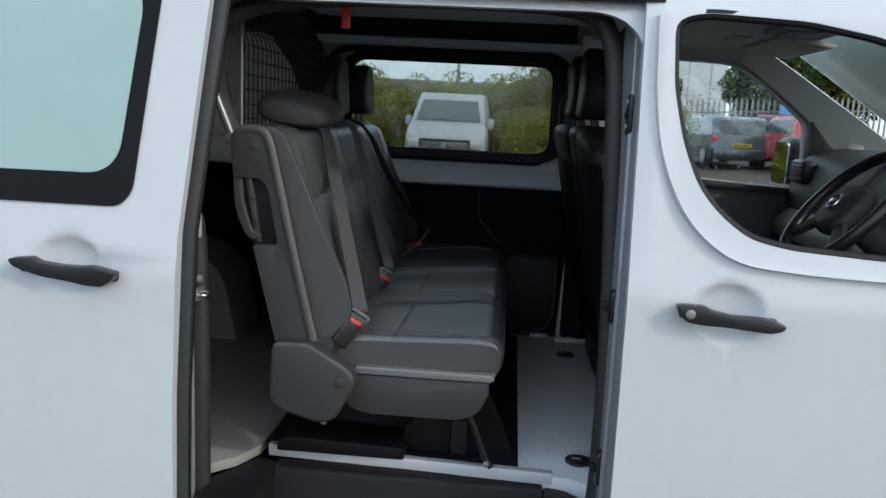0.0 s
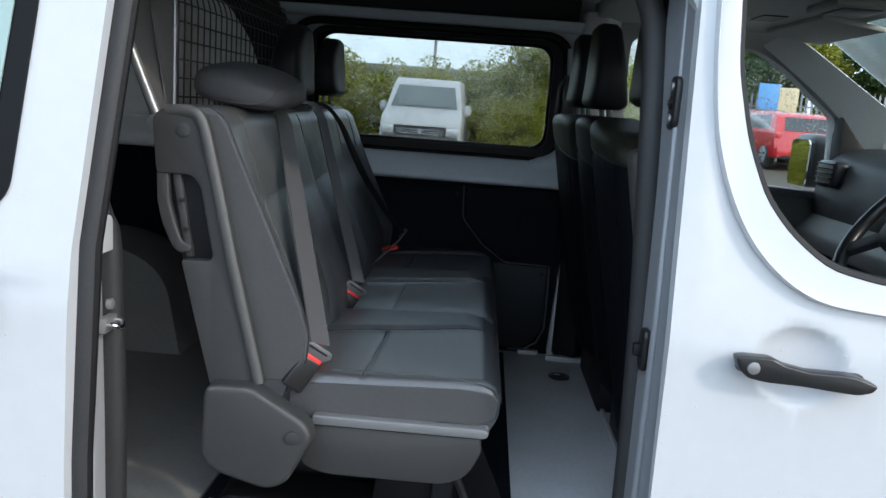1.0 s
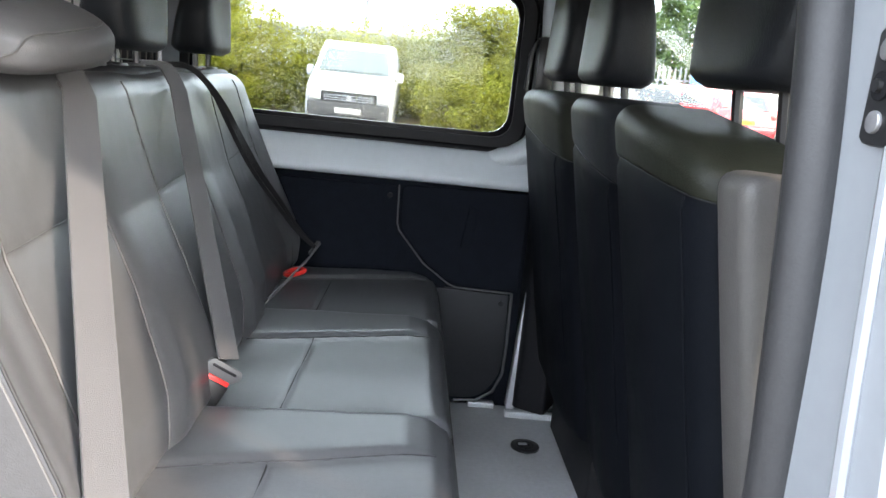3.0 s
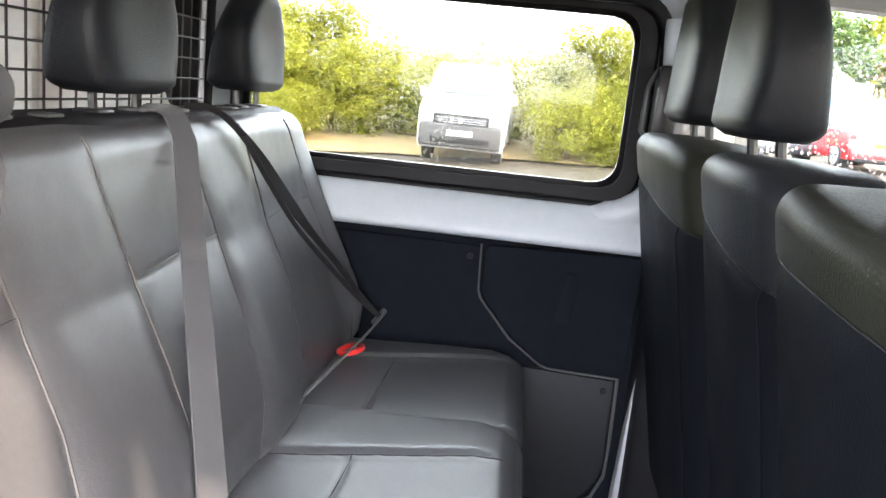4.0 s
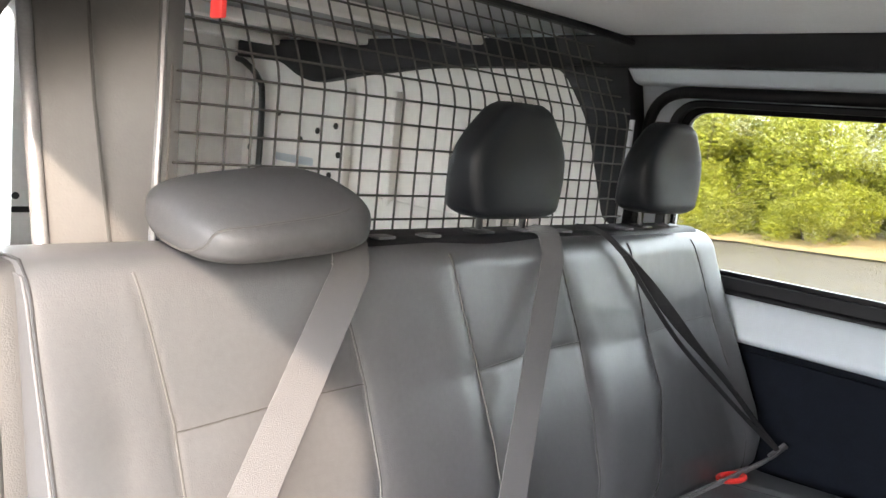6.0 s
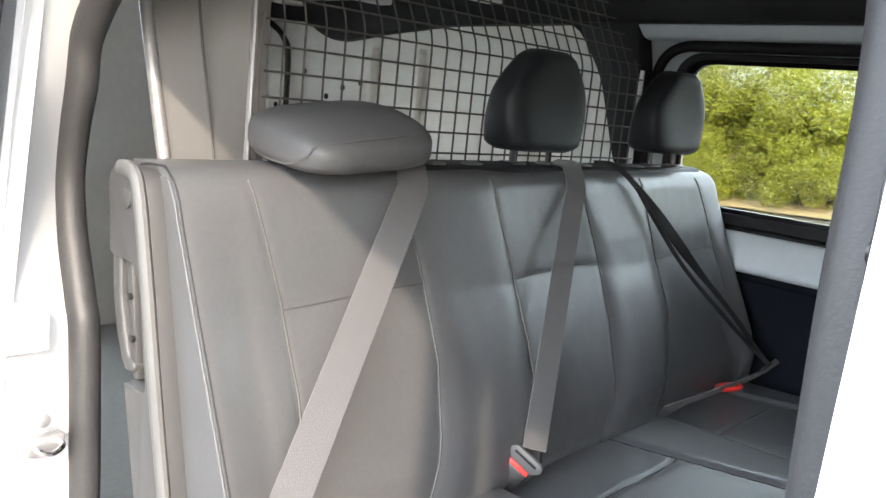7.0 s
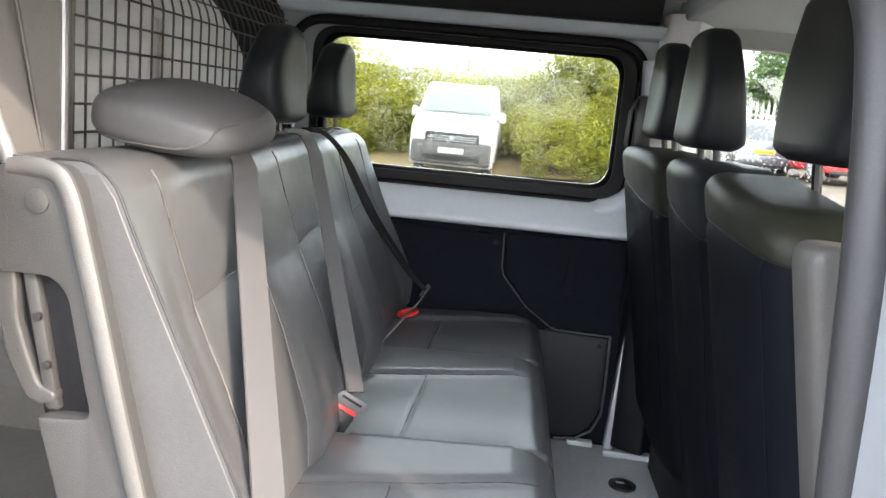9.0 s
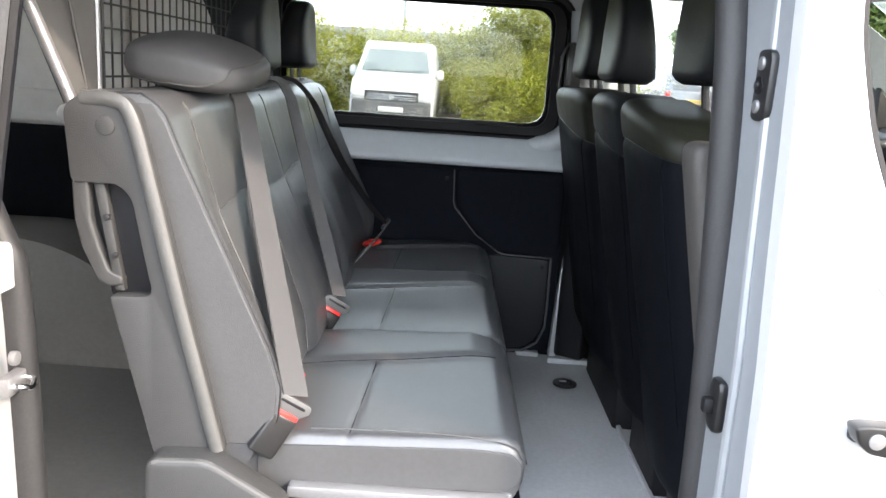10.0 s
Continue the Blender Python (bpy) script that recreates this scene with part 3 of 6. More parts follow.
part("rail_trim", prism(rounded([(1.668, 1.828), (1.575, 1.828), (1.54, 1.895), (1.668, 1.905)], 0.01, 3), "x", -0.62, 0.60), BLACK, van, "black trim along the roof edge")

# black lining panels on the far wall
lining = part("wall_lining", box(-0.42, 0.66, 1.655, 1.668, 0.60, 1.238, 0.003), CARPET, van, "black wall lining panels")
upper_line = rounded([(-0.40, 0.70), (0.40, 0.70), (0.40, 0.975), (0.335, 1.018), (0.258, 1.115), (0.252, 1.222), (-0.40, 1.222)], [0.01, 0.01, 0.02, 0.03, 0.03, 0.015, 0.01], 5)
part("panel", prism(upper_line, "y", 1.640, 1.656, 0.003), CARPET, lining)
right_line = rounded([(0.268, 1.115), (0.345, 1.020), (0.425, 0.966), (0.60, 0.960), (0.605, 1.236), (0.262, 1.228)], [0.02, 0.03, 0.03, 0.005, 0.01, 0.02], 5)
pocket = part("panel", prism(right_line, "y", 1.630, 1.656, 0.004), CARPET, lining)
part("recess", prism(rounded([(0.43, 1.07), (0.462, 1.07), (0.475, 1.18), (0.445, 1.19)], 0.012, 4), "y", 1.627, 1.634, 0.002), CARPET, pocket)
low_line = rounded([(0.20, 0.64), (0.53, 0.64), (0.585, 0.72), (0.582, 0.950), (0.42, 0.955), (0.20, 0.955)], [0.01, 0.05, 0.05, 0.01, 0.03, 0.01], 5)
part("panel", prism(low_line, "y", 1.636, 1.656, 0.003), LOW_PANEL, lining, "dark grey plastic panel")
part("edging", tube([(x, 1.632, z) for x, z in ((0.252, 1.228), (0.2555, 1.125), (0.262, 1.105), (0.335, 1.020), (0.41, 0.968), (0.43, 0.961), (0.586, 0.957))], 0.0026, 6), PALE, lining, "pale edging strip")
part("edging", tube([(x, 1.634, z) for x, z in ((0.587, 0.957), (0.590, 0.80), (0.588, 0.72), (0.565, 0.665), (0.52, 0.636), (0.46, 0.632))], 0.004, 6), PALE, lining, "pale edging strip")
for x, z in ((0.229, 1.198), (0.560, 0.925)):
    part("screw", disc((x, 1.634, z), (0, 1, 0), 0.007, 0.006, 12, 0.001), BLACK, lining)
part("far_sill_trim", prism([(0.605, 0.63), (0.628, 0.63), (0.640, 0.73), (0.650, 1.03), (0.628, 1.13), (0.618, 0.9)], "y", 1.600, 1.640, 0.003), ALU, van, "pale metal strip at the far pillar")
part("far_pillar_trim", prism(rounded([(0.612, 1.66), (0.625, 1.58), (0.70, 1.54), (0.76, 1.66)], 0.015, 4), "z", 0.646, 1.30), BLACK, van, "black far pillar trim")
part("upper_pillar_trim", prism(rounded([(0.612, 1.66), (0.628, 1.59), (0.70, 1.55), (0.76, 1.66)], 0.015, 4), "z", 1.304, 1.86), HEADLINER, van, "pale upper pillar trim")
hinge = part("far_latch", box(0.572, 0.618, 1.585, 1.640, 1.475, 1.645, 0.012), BLACK_SATIN, van, "black latch housing beside the window")
part("latch_arm", tube([(0.573, 1.60, 1.635), (0.556, 1.595, 1.60), (0.552, 1.595, 1.51), (0.575, 1.60, 1.485)], 0.006, 8), BLACK_SATIN, hinge)

# ---- the van: floor ----
cabin_floor = part("cabin_floor", prism([(0.42, 0.305), (0.575, 0.28), (0.60, 0.26), (0.80, 0.26), (0.80, 1.66), (0.42, 1.66)], "z", 0.575, 0.617, 0.002), FLOOR, van, "grey vinyl floor covering")
part("floor_edge", box(0.733, 0.745, 0.40, 1.60, 0.616, 0.628, 0.003), ALU, cabin_floor, "pale edge strip")
part("floor_edge", box(0.60, 0.745, 1.575, 1.60, 0.616, 0.634, 0.004), ALU, cabin_floor)
part("floor_edge", box(0.50, 0.575, 1.628, 1.655, 0.615, 0.632, 0.004), ALU, cabin_floor)
for x, y in ((0.634, 1.40), (0.600, 0.395)):
    cup = part("floor_socket", disc((x, y, 0.619), (0, 0, 1), 0.037, 0.008, 28, 0.002), BLACK_SATIN, cabin_floor, "round black seat anchor")
    part("socket_well", disc((x, y, 0.6235), (0, 0, 1), 0.022, 0.002, 20), BLACK, cup)
    part("socket_pin", box(x - 0.018, x + 0.004, y - 0.004, y + 0.004, 0.6235, 0.6285, 0.001), STEEL, cup)
    part("socket_pin", disc((x + 0.008, y - 0.004, 0.6245), (0, 0, 1), 0.004, 0.006, 10), CHROME, cup)
part("floor_mat", prism([(-0.25, 0.352), (0.436, 0.31), (0.446, 1.62), (-0.25, 1.62)], "z", 0.600, 0.621, 0.002), CARPET, van, "black mat under the bench")
part("cargo_floor", prism([(-0.26, 0.350), (-0.30, 0.26), (-0.36, 0.20), (-2.22, 0.12), (-2.22, 1.66), (-0.252, 1.66)], "z", 0.585, 0.612, 0.002), CARGO_FLOOR, van, "grey lined cargo floor")
sill = part("sill_strip", prism([(-0.235, 0.330), (0.525, 0.287), (0.525, 0.312), (-0.235, 0.356)], "z", 0.592, 0.624, 0.003), ALU, van, "pale metal sill strip")
step = part("step_well", prism(rounded([(0.02, 0.36), (0.03, 0.445), (0.10, 0.455), (0.22, 0.458), (0.255, 0.475), (0.275, 0.585), (0.315, 0.598), (0.33, 0.36)], 0.012, 4), "x", -0.20, 0.50), BLACK, van, "black plastic step well")
part("step_end", prism([(-0.345, 0.02), (-0.20, 0.02), (-0.20, 0.32), (-0.26, 0.345), (-0.345, 0.20)], "z", 0.40, 0.585, 0.012), BLACK, step)
part("step_end", prism([(0.50, 0.02), (0.61, 0.02), (0.61, 0.22), (0.565, 0.285), (0.50, 0.315)], "z", 0.40, 0.585, 0.012), BLACK, step)
part("step_lip", tube(smooth_line([(-0.19, 0.235, 0.47), (-0.16, 0.245, 0.462), (0.1, 0.24, 0.462), (0.46, 0.235, 0.462), (0.49, 0.22, 0.475)], 4), 0.006, 6), BLACK_SATIN, step)
for i in range(14):
    for j in range(2):
        part("grip", box(-0.10 + i * 0.04, -0.078 + i * 0.04, 0.10 + j * 0.035, 0.122 + j * 0.035, 0.454, 0.461, 0.002), BLACK_SATIN, step)

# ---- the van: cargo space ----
# A raised black band along the top of the cargo wall, down its front end.
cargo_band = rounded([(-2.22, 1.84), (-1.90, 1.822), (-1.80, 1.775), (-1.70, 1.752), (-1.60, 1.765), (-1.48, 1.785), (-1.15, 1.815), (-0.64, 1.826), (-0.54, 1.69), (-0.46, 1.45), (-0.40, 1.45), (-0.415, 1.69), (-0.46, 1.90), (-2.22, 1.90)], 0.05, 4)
part("cargo_top_band", prism(cargo_band, "y", 1.60, 1.668, 0.004), BLACK, van, "black band along the cargo roof edge")
wall = part("cargo_wall", sheet(rect(-2.22, 0.60, -0.45, 1.90), [rounded(rect(-1.98, 1.46, -1.70, 1.49), 0.01, 2)], lambda x, z: 1.640 + 0.012 * math.cos(x * 9) * (1 if z < 1.8 else 0), 0.01, (0.9, 1.2, 1.5), [-2.2 + 0.1 * i for i in range(18)]), CARGO_PAINT, van, "pale ribbed cargo wall")
cargo_lining = part("cargo_lining", box(-2.0, -0.47, 1.606, 1.634, 0.62, 1.284, 0.006), CARPET, van, "black lining low on the cargo wall")
part("wall_beam", prism(rounded([(1.655, 1.29), (1.598, 1.292), (1.590, 1.33), (1.622, 1.395), (1.655, 1.40)], 0.012, 3), "x", -2.0, -0.47), CARGO_PAINT, wall)
part("corner_seal", tube(smooth_line([(-2.03, 1.615, 0.62), (-2.03, 1.615, 1.2), (-2.03, 1.615, 1.66), (-2.06, 1.61, 1.76), (-2.14, 1.60, 1.815), (-2.2, 1.6, 1.83)], 8), 0.012, 8), BLACK_SATIN, wall, "black door seal")
for x, z in ((-1.581, 1.611), (-1.557, 1.514), (-1.928, 1.637), (-2.116, 1.494), (-1.683, 1.588), (-1.60, 1.44), (-1.78, 1.55)):
    part("wall_hole", disc((x, 1.626, z), (0, 1, 0), 0.011, 0.004, 12), BLACK, wall)
for x in (-0.80, -1.28, -1.52):
    part("wall_rib", box(x - 0.012, x + 0.012, 1.612, 1.645, 0.62, 1.74, 0.006), CARGO_PAINT, wall)
rear_line = rounded([(0.08, 0.55), (1.70, 0.55), (1.70, 1.93), (0.08, 1.93)], 0.01, 2)
# Unseen window added to the rear door to let sky light into the cargo.
rear_light_hole = rounded([(0.12, 0.86), (0.80, 0.86), (0.80, 1.89), (0.12, 1.89)], 0.05, 5)
rear_bm = sheet(rear_line, [rear_light_hole], lambda x, z: 0.0, 0.05)
rear_bm.transform(Matrix.Translation((-2.20, 0, 0)) @ Matrix.Rotation(radians(90), 4, "Z"))
rear_door = part("rear_door", rear_bm, CARGO_PAINT, van, "pale inner face of the closed rear doors")
rear_light_pane = prism(rounded([(0.10, 0.84), (0.82, 0.84), (0.82, 1.91), (0.10, 1.91)], 0.05, 5), "x", -2.246, -2.241)
part("pane", rear_light_pane, GLASS_CAB, rear_door, "clear glass in the added rear opening").visible_shadow = False
part("door_recess", prism(rounded([(1.197, 0.640), (1.50, 0.625), (1.50, 1.035), (1.197, 1.042)], 0.025, 4), "x", -2.204, -2.196, 0.002), BLACK, rear_door)
part("door_slot", box(-2.203, -2.196, 0.80, 0.875, 1.226, 1.246, 0.003), BLACK, rear_door)
part("door_slot", box(-0.004, 0.004, -0.038, 0.038, -0.018, 0.018, 0.003, 2, None, Matrix.Translation((-2.199, 1.253, 1.252)) @ Matrix.Rotation(radians(-9), 4, "X")), BLACK, rear_door)
part("door_slot", prism([(1.298 + 0.034 * math.cos(a), 1.088 + 0.032 * math.sin(a)) for a in (math.pi * k / 3 + 0.3 for k in range(6))], "x", -2.203, -2.196, 0.002), BLACK, rear_door)
part("door_crease", tube([(-2.197, 1.13, 1.20), (-2.195, 1.25, 1.213), (-2.197, 1.42, 1.20)], 0.004, 6), CARGO_PAINT, rear_door)
for y, z, rad in ((0.812, 1.282, 0.012), (0.865, 1.282, 0.012), (1.207, 1.295, 0.012), (1.288, 1.287, 0.011), (1.222, 1.112, 0.016)):
    part("door_hole", disc((-2.199, y, z), (1, 0, 0), rad, 0.006, 14), BLACK, rear_door)
arch = part("wheel_arch", prism(rounded([(-1.55, 0.60), (-1.50, 0.86), (-1.38, 0.985), (-0.92, 0.99), (-0.72, 0.90), (-0.66, 0.60)], [0.01, 0.1, 0.12, 0.12, 0.1, 0.01], 6), "y", 1.30, 1.64, 0.02), CARGO_FLOOR, van, "grey lined wheel arch")
part("near_cargo_wall", box(-2.2, -0.56, 0.10, 0.13, 0.60, 1.93, 0.004), CARGO_PAINT, van, "pale near cargo wall")
part("rear_pillar_trim", prism([(-0.58, 0.10), (-0.508, 0.165), (-0.512, 0.205), (-0.60, 0.15)], "z", 0.60, 1.88, 0.004), CARGO_PAINT, van, "pale rear pillar")

# ---- bulkhead ----
bulkhead = thing("mesh_bulkhead", "grey panel and dark wire mesh guard behind the bench", "bulkhead", (-0.34, 0.9, 1.45))
post = part("side_panel", ribbon([(-0.313, 0.253, 1.44), (-0.355, 0.258, 1.54), (-0.397, 0.263, 1.63), (-0.48, 0.272, 1.82), (-0.50, 0.274, 1.89)], [(-0.338, 0.392, 1.44), (-0.338, 0.394, 1.54), (-0.340, 0.396, 1.63), (-0.345, 0.398, 1.82), (-0.345, 0.398, 1.89)], (-0.012, 0, 0), 6), PANEL_GREY, bulkhead, "grey moulded side panel")
part("rim", tube([(-0.310, 0.250, 1.44), (-0.394, 0.260, 1.63), (-0.497, 0.271, 1.89)], 0.009, 10), STEEL, post, "pale metal rim")
part("crease", tube([(-0.327, 0.335, 1.44), (-0.352, 0.318, 1.63), (-0.39, 0.315, 1.82)], 0.0025, 6), STITCH, post)
part("inner_rim", tube([(-0.336, 0.388, 1.44), (-0.338, 0.392, 1.63), (-0.343, 0.394, 1.89)], 0.005, 8), STEEL, post)
part("frame_post", box(-0.352, -0.338, 0.396, 0.420, 1.40, 1.89, 0.003), PANEL_GREY, bulkhead)
part("bracket", disc((-0.312, 0.238, 1.438), (0, 1, 0), 0.014, 0.03, 16, 0.003), STEEL, bulkhead, "round hinge bracket")
part("frame_post", tube([(-0.338, 1.478, 1.40), (-0.338, 1.478, 1.70)], 0.006, 8), STEEL, bulkhead, "pale metal frame edge")
KINK, TOP = 1.692, 1.885


def mesh_x(z):
    return -0.338 if z < KINK else -0.338 - (z - KINK) * 0.5


for i in range(28):
    y = 0.4055 + i * 0.0391
    top = TOP if y < 1.36 else TOP - (y - 1.36) * 1.6
    part("wire", tube([(-0.338, y, 1.40), (-0.338, y, KINK - 0.012), (-0.343, y, KINK + 0.008), (mesh_x(top), y, top)], 0.0019, 5), WIRE, bulkhead)
for z in (1.410, 1.4482, 1.4864, 1.5246, 1.5628, 1.601, 1.639, 1.677, 1.712, 1.746, 1.780, 1.814, 1.848):
    if z < TOP:
        far = 1.478 if z < 1.70 else 1.478 - (z - 1.70) * 0.5
        part("wire", tube([(mesh_x(z) + 0.004, 0.41, z), (mesh_x(z) + 0.004, far, z)], 0.0019, 5), WIRE, bulkhead)
part("top_bar", tube([(mesh_x(TOP), 0.40, TOP), (mesh_x(TOP), 1.36, TOP)], 0.008, 8), BLACK_SATIN, bulkhead, "black top bar")



# ---- the bench ----
bench = thing("bench_seat", "three-place dark grey leatherette bench with lap and shoulder belts", "seat", (0.1, 0.9, 0.62))


def back_x(z):
    """The front face of the backrest."""
    return interp(z, [0.93, 1.0, 1.06, 1.15, 1.29, 1.40, 1.475], [-0.035, -0.012, -0.022, -0.062, -0.122, -0.150, -0.168])


def rear_x(z):
    return interp(z, [0.93, 1.475], [-0.15, -0.275])


def edge_round(d, r):
    """How far a face rolls back at distance d from its rim."""
    if d >= r:
        return 0.0
    return r - math.sqrt(max(0.0, r * r - (r - d) ** 2))


BACK_TOP = 1.474
WING_Z = [0.93, 0.97, 1.01, 1.06, 1.12, 1.20, 1.30, 1.40, 1.44, 1.474]
WING_X = [-0.04, -0.026, 0.004, 0.008, -0.009, -0.046, -0.094, -0.139, -0.155, -0.168]


def backrest(y0, y1, seam_a, seam_b, cross, label="", ends=(0.004, 0.004), wing=0):
    """One place of the backrest: middle panel between two seams (y at six heights), a cross seam; ends: how far its sides roll back; wing: the side, -1 or 1, whose rim swells forward."""
    nu, nv = 76, 84
    heights = [1.0, 1.09, 1.19, 1.30, 1.39, 1.47]

    def front(i, j):
        y, z = y0 + (y1 - y0) * i, 0.93 + (BACK_TOP - 0.93) * j
        sa, sb = interp(z, heights, seam_a), interp(z, heights, seam_b)
        x = back_x(z)
        mid, half = (sa + sb) / 2, (sb - sa) / 2
        d = abs(y - mid)
        roll = min(1.0, max(0.0, (d - half) / 0.052))
        x += 0.0145 * math.sin(math.pi / 2 * roll) * interp(z, [0.93, 1.0, 1.10, 1.25, 1.40, 1.474], [0.5, 0.85, 1.0, 0.72, 0.22, 0.0])
        if d < half:
            x -= 0.005 * math.cos(math.pi * d / (2 * half))
        rim = y1 - y if wing > 0 else y - y0
        if wing and rim < 0.085:
            k = rim / 0.085
            x += (interp(z, WING_Z, WING_X) - x) * (1 - k * k * (3 - 2 * k))
        low = interp(z, [0.98, 1.08, BACK_TOP - 0.03, BACK_TOP - 0.01], [0.3, 1.0, 1.0, 0.0])
        x -= 0.0026 * (groove(y - sa, 0.0036) + groove(y - sb, 0.0036)) * low
        if sa < y < sb:
            x -= 0.0020 * groove(z - cross - 0.006 * math.sin((y - mid) * 8), 0.0034)
        x += 0.0022 * noise.noise(Vector((y * 7, z * 6, 2.0))) + 0.0006 * noise.noise(Vector((y * 31, z * 27, 4.0)))
        side = edge_round(y - y0, ends[0]) + edge_round(y1 - y, ends[1])
        x -= side + edge_round(BACK_TOP - z, 0.034) + edge_round(z - 0.93, 0.02)
        return (x, y, z + 0.004 * noise.noise(Vector((y * 5, 3.3, 1.0))) * (1 if j > 0.98 else 0))

    def behind(i, j):
        z = 0.93 + (BACK_TOP - 0.93) * j
        return (rear_x(z), y0 + (y1 - y0) * i, z)

    ob = part("backrest", cushion(nu, nv, front, behind), LEATHER, bench, label, sharp=60)
    for s in (seam_a, seam_b):
        line = [front((interp(z, heights, s) - y0) / (y1 - y0), (z - 0.93) / (BACK_TOP - 0.93)) for z in (0.985 + 0.0122 * k for k in range(40))]
        part("seam", tube([(p[0] + 0.0015, p[1] + 0.0025, p[2]) for p in line], 0.0017, 6), SEAM, ob)
    a, b = interp(cross, heights, seam_a), interp(cross, heights, seam_b)
    line = [front((y - y0) / (y1 - y0), (cross + 0.006 * math.sin((y - (a + b) / 2) * 8) - 0.93) / (BACK_TOP - 0.93)) for y in (a + (b - a) * k / 20 for k in range(21))]
    part("seam", tube([(p[0] + 0.0012, p[1], p[2] + 0.002) for p in line], 0.001, 5), SEAM, ob)
    return ob, front


first_back, first_face = backrest(0.187, 0.670, [0.300, 0.312, 0.322, 0.320, 0.303, 0.285], [0.515, 0.556, 0.579, 0.580, 0.560, 0.540], 1.299, "leatherette backrest with a rolled outer edge", (0.0012, 0.0), -1)
backrest(0.670, 1.120, [0.785, 0.795, 0.800, 0.793, 0.770, 0.755], [0.975, 1.033, 1.056, 1.058, 1.034, 1.012], 1.296, ends=(0.0, 0.0))
backrest(1.120, 1.600, [1.175, 1.238, 1.287, 1.278, 1.258, 1.240], [1.550, 1.552, 1.552, 1.542, 1.524, 1.490], 1.295, ends=(0.0, 0.022), wing=1)

# seam round the bench's open end
welt_line = [first_face(0.006, 0.09 + 0.885 * k / 40) for k in range(41)] + [(-0.192, 0.1905, 1.4745), (-0.225, 0.1890, 1.4740), (-0.250, 0.188, 1.470)]
part("piping", tube([(p[0] + 0.0004, p[1] - 0.0022, p[2]) for p in welt_line], 0.0016, 6), DARK_SEAM, first_back, "dark stitched seam")

side_heights = [0.972 + 0.0245 * k for k in range(21)]
side_line = [(first_face(0.0, (z - 0.93) / (BACK_TOP - 0.93))[0] - 0.0035, z) for z in side_heights] + [(interp(z, [0.955, 1.47], [-0.120, -0.205]), z) for z in side_heights[::-1]]
part("side_panel", prism(side_line, "y", 0.1838, 0.1872, 0.001, 1), TONED_LEATHER, first_back, "backrest side, leatherette toned darker against glare")

# moulded shell at the open end, with its grip
shell_line = rounded([(-0.288, 1.452), (-0.270, 1.468), (-0.205, 1.470), (-0.188, 1.452), (-0.070, 0.962), (-0.172, 0.955), (-0.232, 1.195), (-0.170, 1.198), (-0.178, 1.232), (-0.198, 1.335), (-0.216, 1.352), (-0.280, 1.352)], [0.015, 0.02, 0.02, 0.02, 0.01, 0.01, 0.008, 0.015, 0.01, 0.02, 0.01, 0.01], 4)
shell = part("end_shell", prism(shell_line, "y", 0.160, 0.205, 0.006, 2), SHELL, bench, "grey moulded end cover")
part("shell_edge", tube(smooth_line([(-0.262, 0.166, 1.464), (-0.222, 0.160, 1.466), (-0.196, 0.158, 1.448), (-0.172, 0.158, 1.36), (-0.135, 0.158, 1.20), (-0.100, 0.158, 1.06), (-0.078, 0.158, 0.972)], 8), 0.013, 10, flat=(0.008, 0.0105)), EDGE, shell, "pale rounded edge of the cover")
# Black plate behind the grip: the recess's shade is put into its colour.
part("recess_shade_plate", prism([(-0.235, 1.19), (-0.150, 1.19), (-0.18, 1.36), (-0.272, 1.36)], "y", 0.1825, 0.1868, 0.001), BLACK, shell)
part("shell_rib", prism([(-0.226, 1.20), (-0.212, 1.20), (-0.238, 1.356), (-0.254, 1.356)], "y", 0.170, 0.184, 0.003), SHELL, shell)
part("grip", prism(rounded([(-0.281, 1.356), (-0.279, 1.30), (-0.269, 1.258), (-0.249, 1.216), (-0.236, 1.206), (-0.214, 1.210), (-0.214, 1.222), (-0.232, 1.228), (-0.245, 1.262), (-0.256, 1.30), (-0.259, 1.356)], 0.007, 4), "y", 0.166, 0.190, 0.005, 3), SHELL, shell, "grey grip bar")
for x, z in ((-0.234, 1.305), (-0.224, 1.252)):
    part("bolt", disc((x, 0.168, z), (0, 1, 0), 0.005, 0.006, 10, 0.001), BLACK_SATIN, shell)
cap = part("bolt_cap", disc((-0.229, 0.160, 1.431), (0, 1, 0), 0.013, 0.006, 24, 0.0015), SHELL, shell, "round bolt cap")
part("shell_rear", prism([(-0.292, 1.450), (-0.262, 1.462), (-0.13, 0.94), (-0.168, 0.94)], "y", 0.205, 1.57, 0.006), SHELL, bench, "grey back of the bench")
part("top_rail", prism(rounded([(-0.300, 1.448), (-0.288, 1.480), (-0.20, 1.482), (-0.185, 1.458)], 0.01, 3), "y", 0.60, 1.568, 0.003), BLACK, bench, "black top rail")

# hinge cover
cover_line = rounded([(-0.170, 0.972), (-0.082, 0.976), (0.022, 0.915), (0.036, 0.885), (-0.012, 0.792), (-0.050, 0.778), (-0.150, 0.806), (-0.174, 0.835)], [0.02, 0.02, 0.02, 0.02, 0.025, 0.03, 0.03, 0.02], 5)
hinge_cover = part("hinge_cover", prism(cover_line, "y", 0.118, 0.170, 0.010, 3), SHELL, bench, "grey moulded hinge cover")
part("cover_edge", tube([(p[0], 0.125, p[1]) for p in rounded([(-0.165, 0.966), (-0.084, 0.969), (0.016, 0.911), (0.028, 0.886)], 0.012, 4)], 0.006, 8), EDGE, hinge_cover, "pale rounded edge")
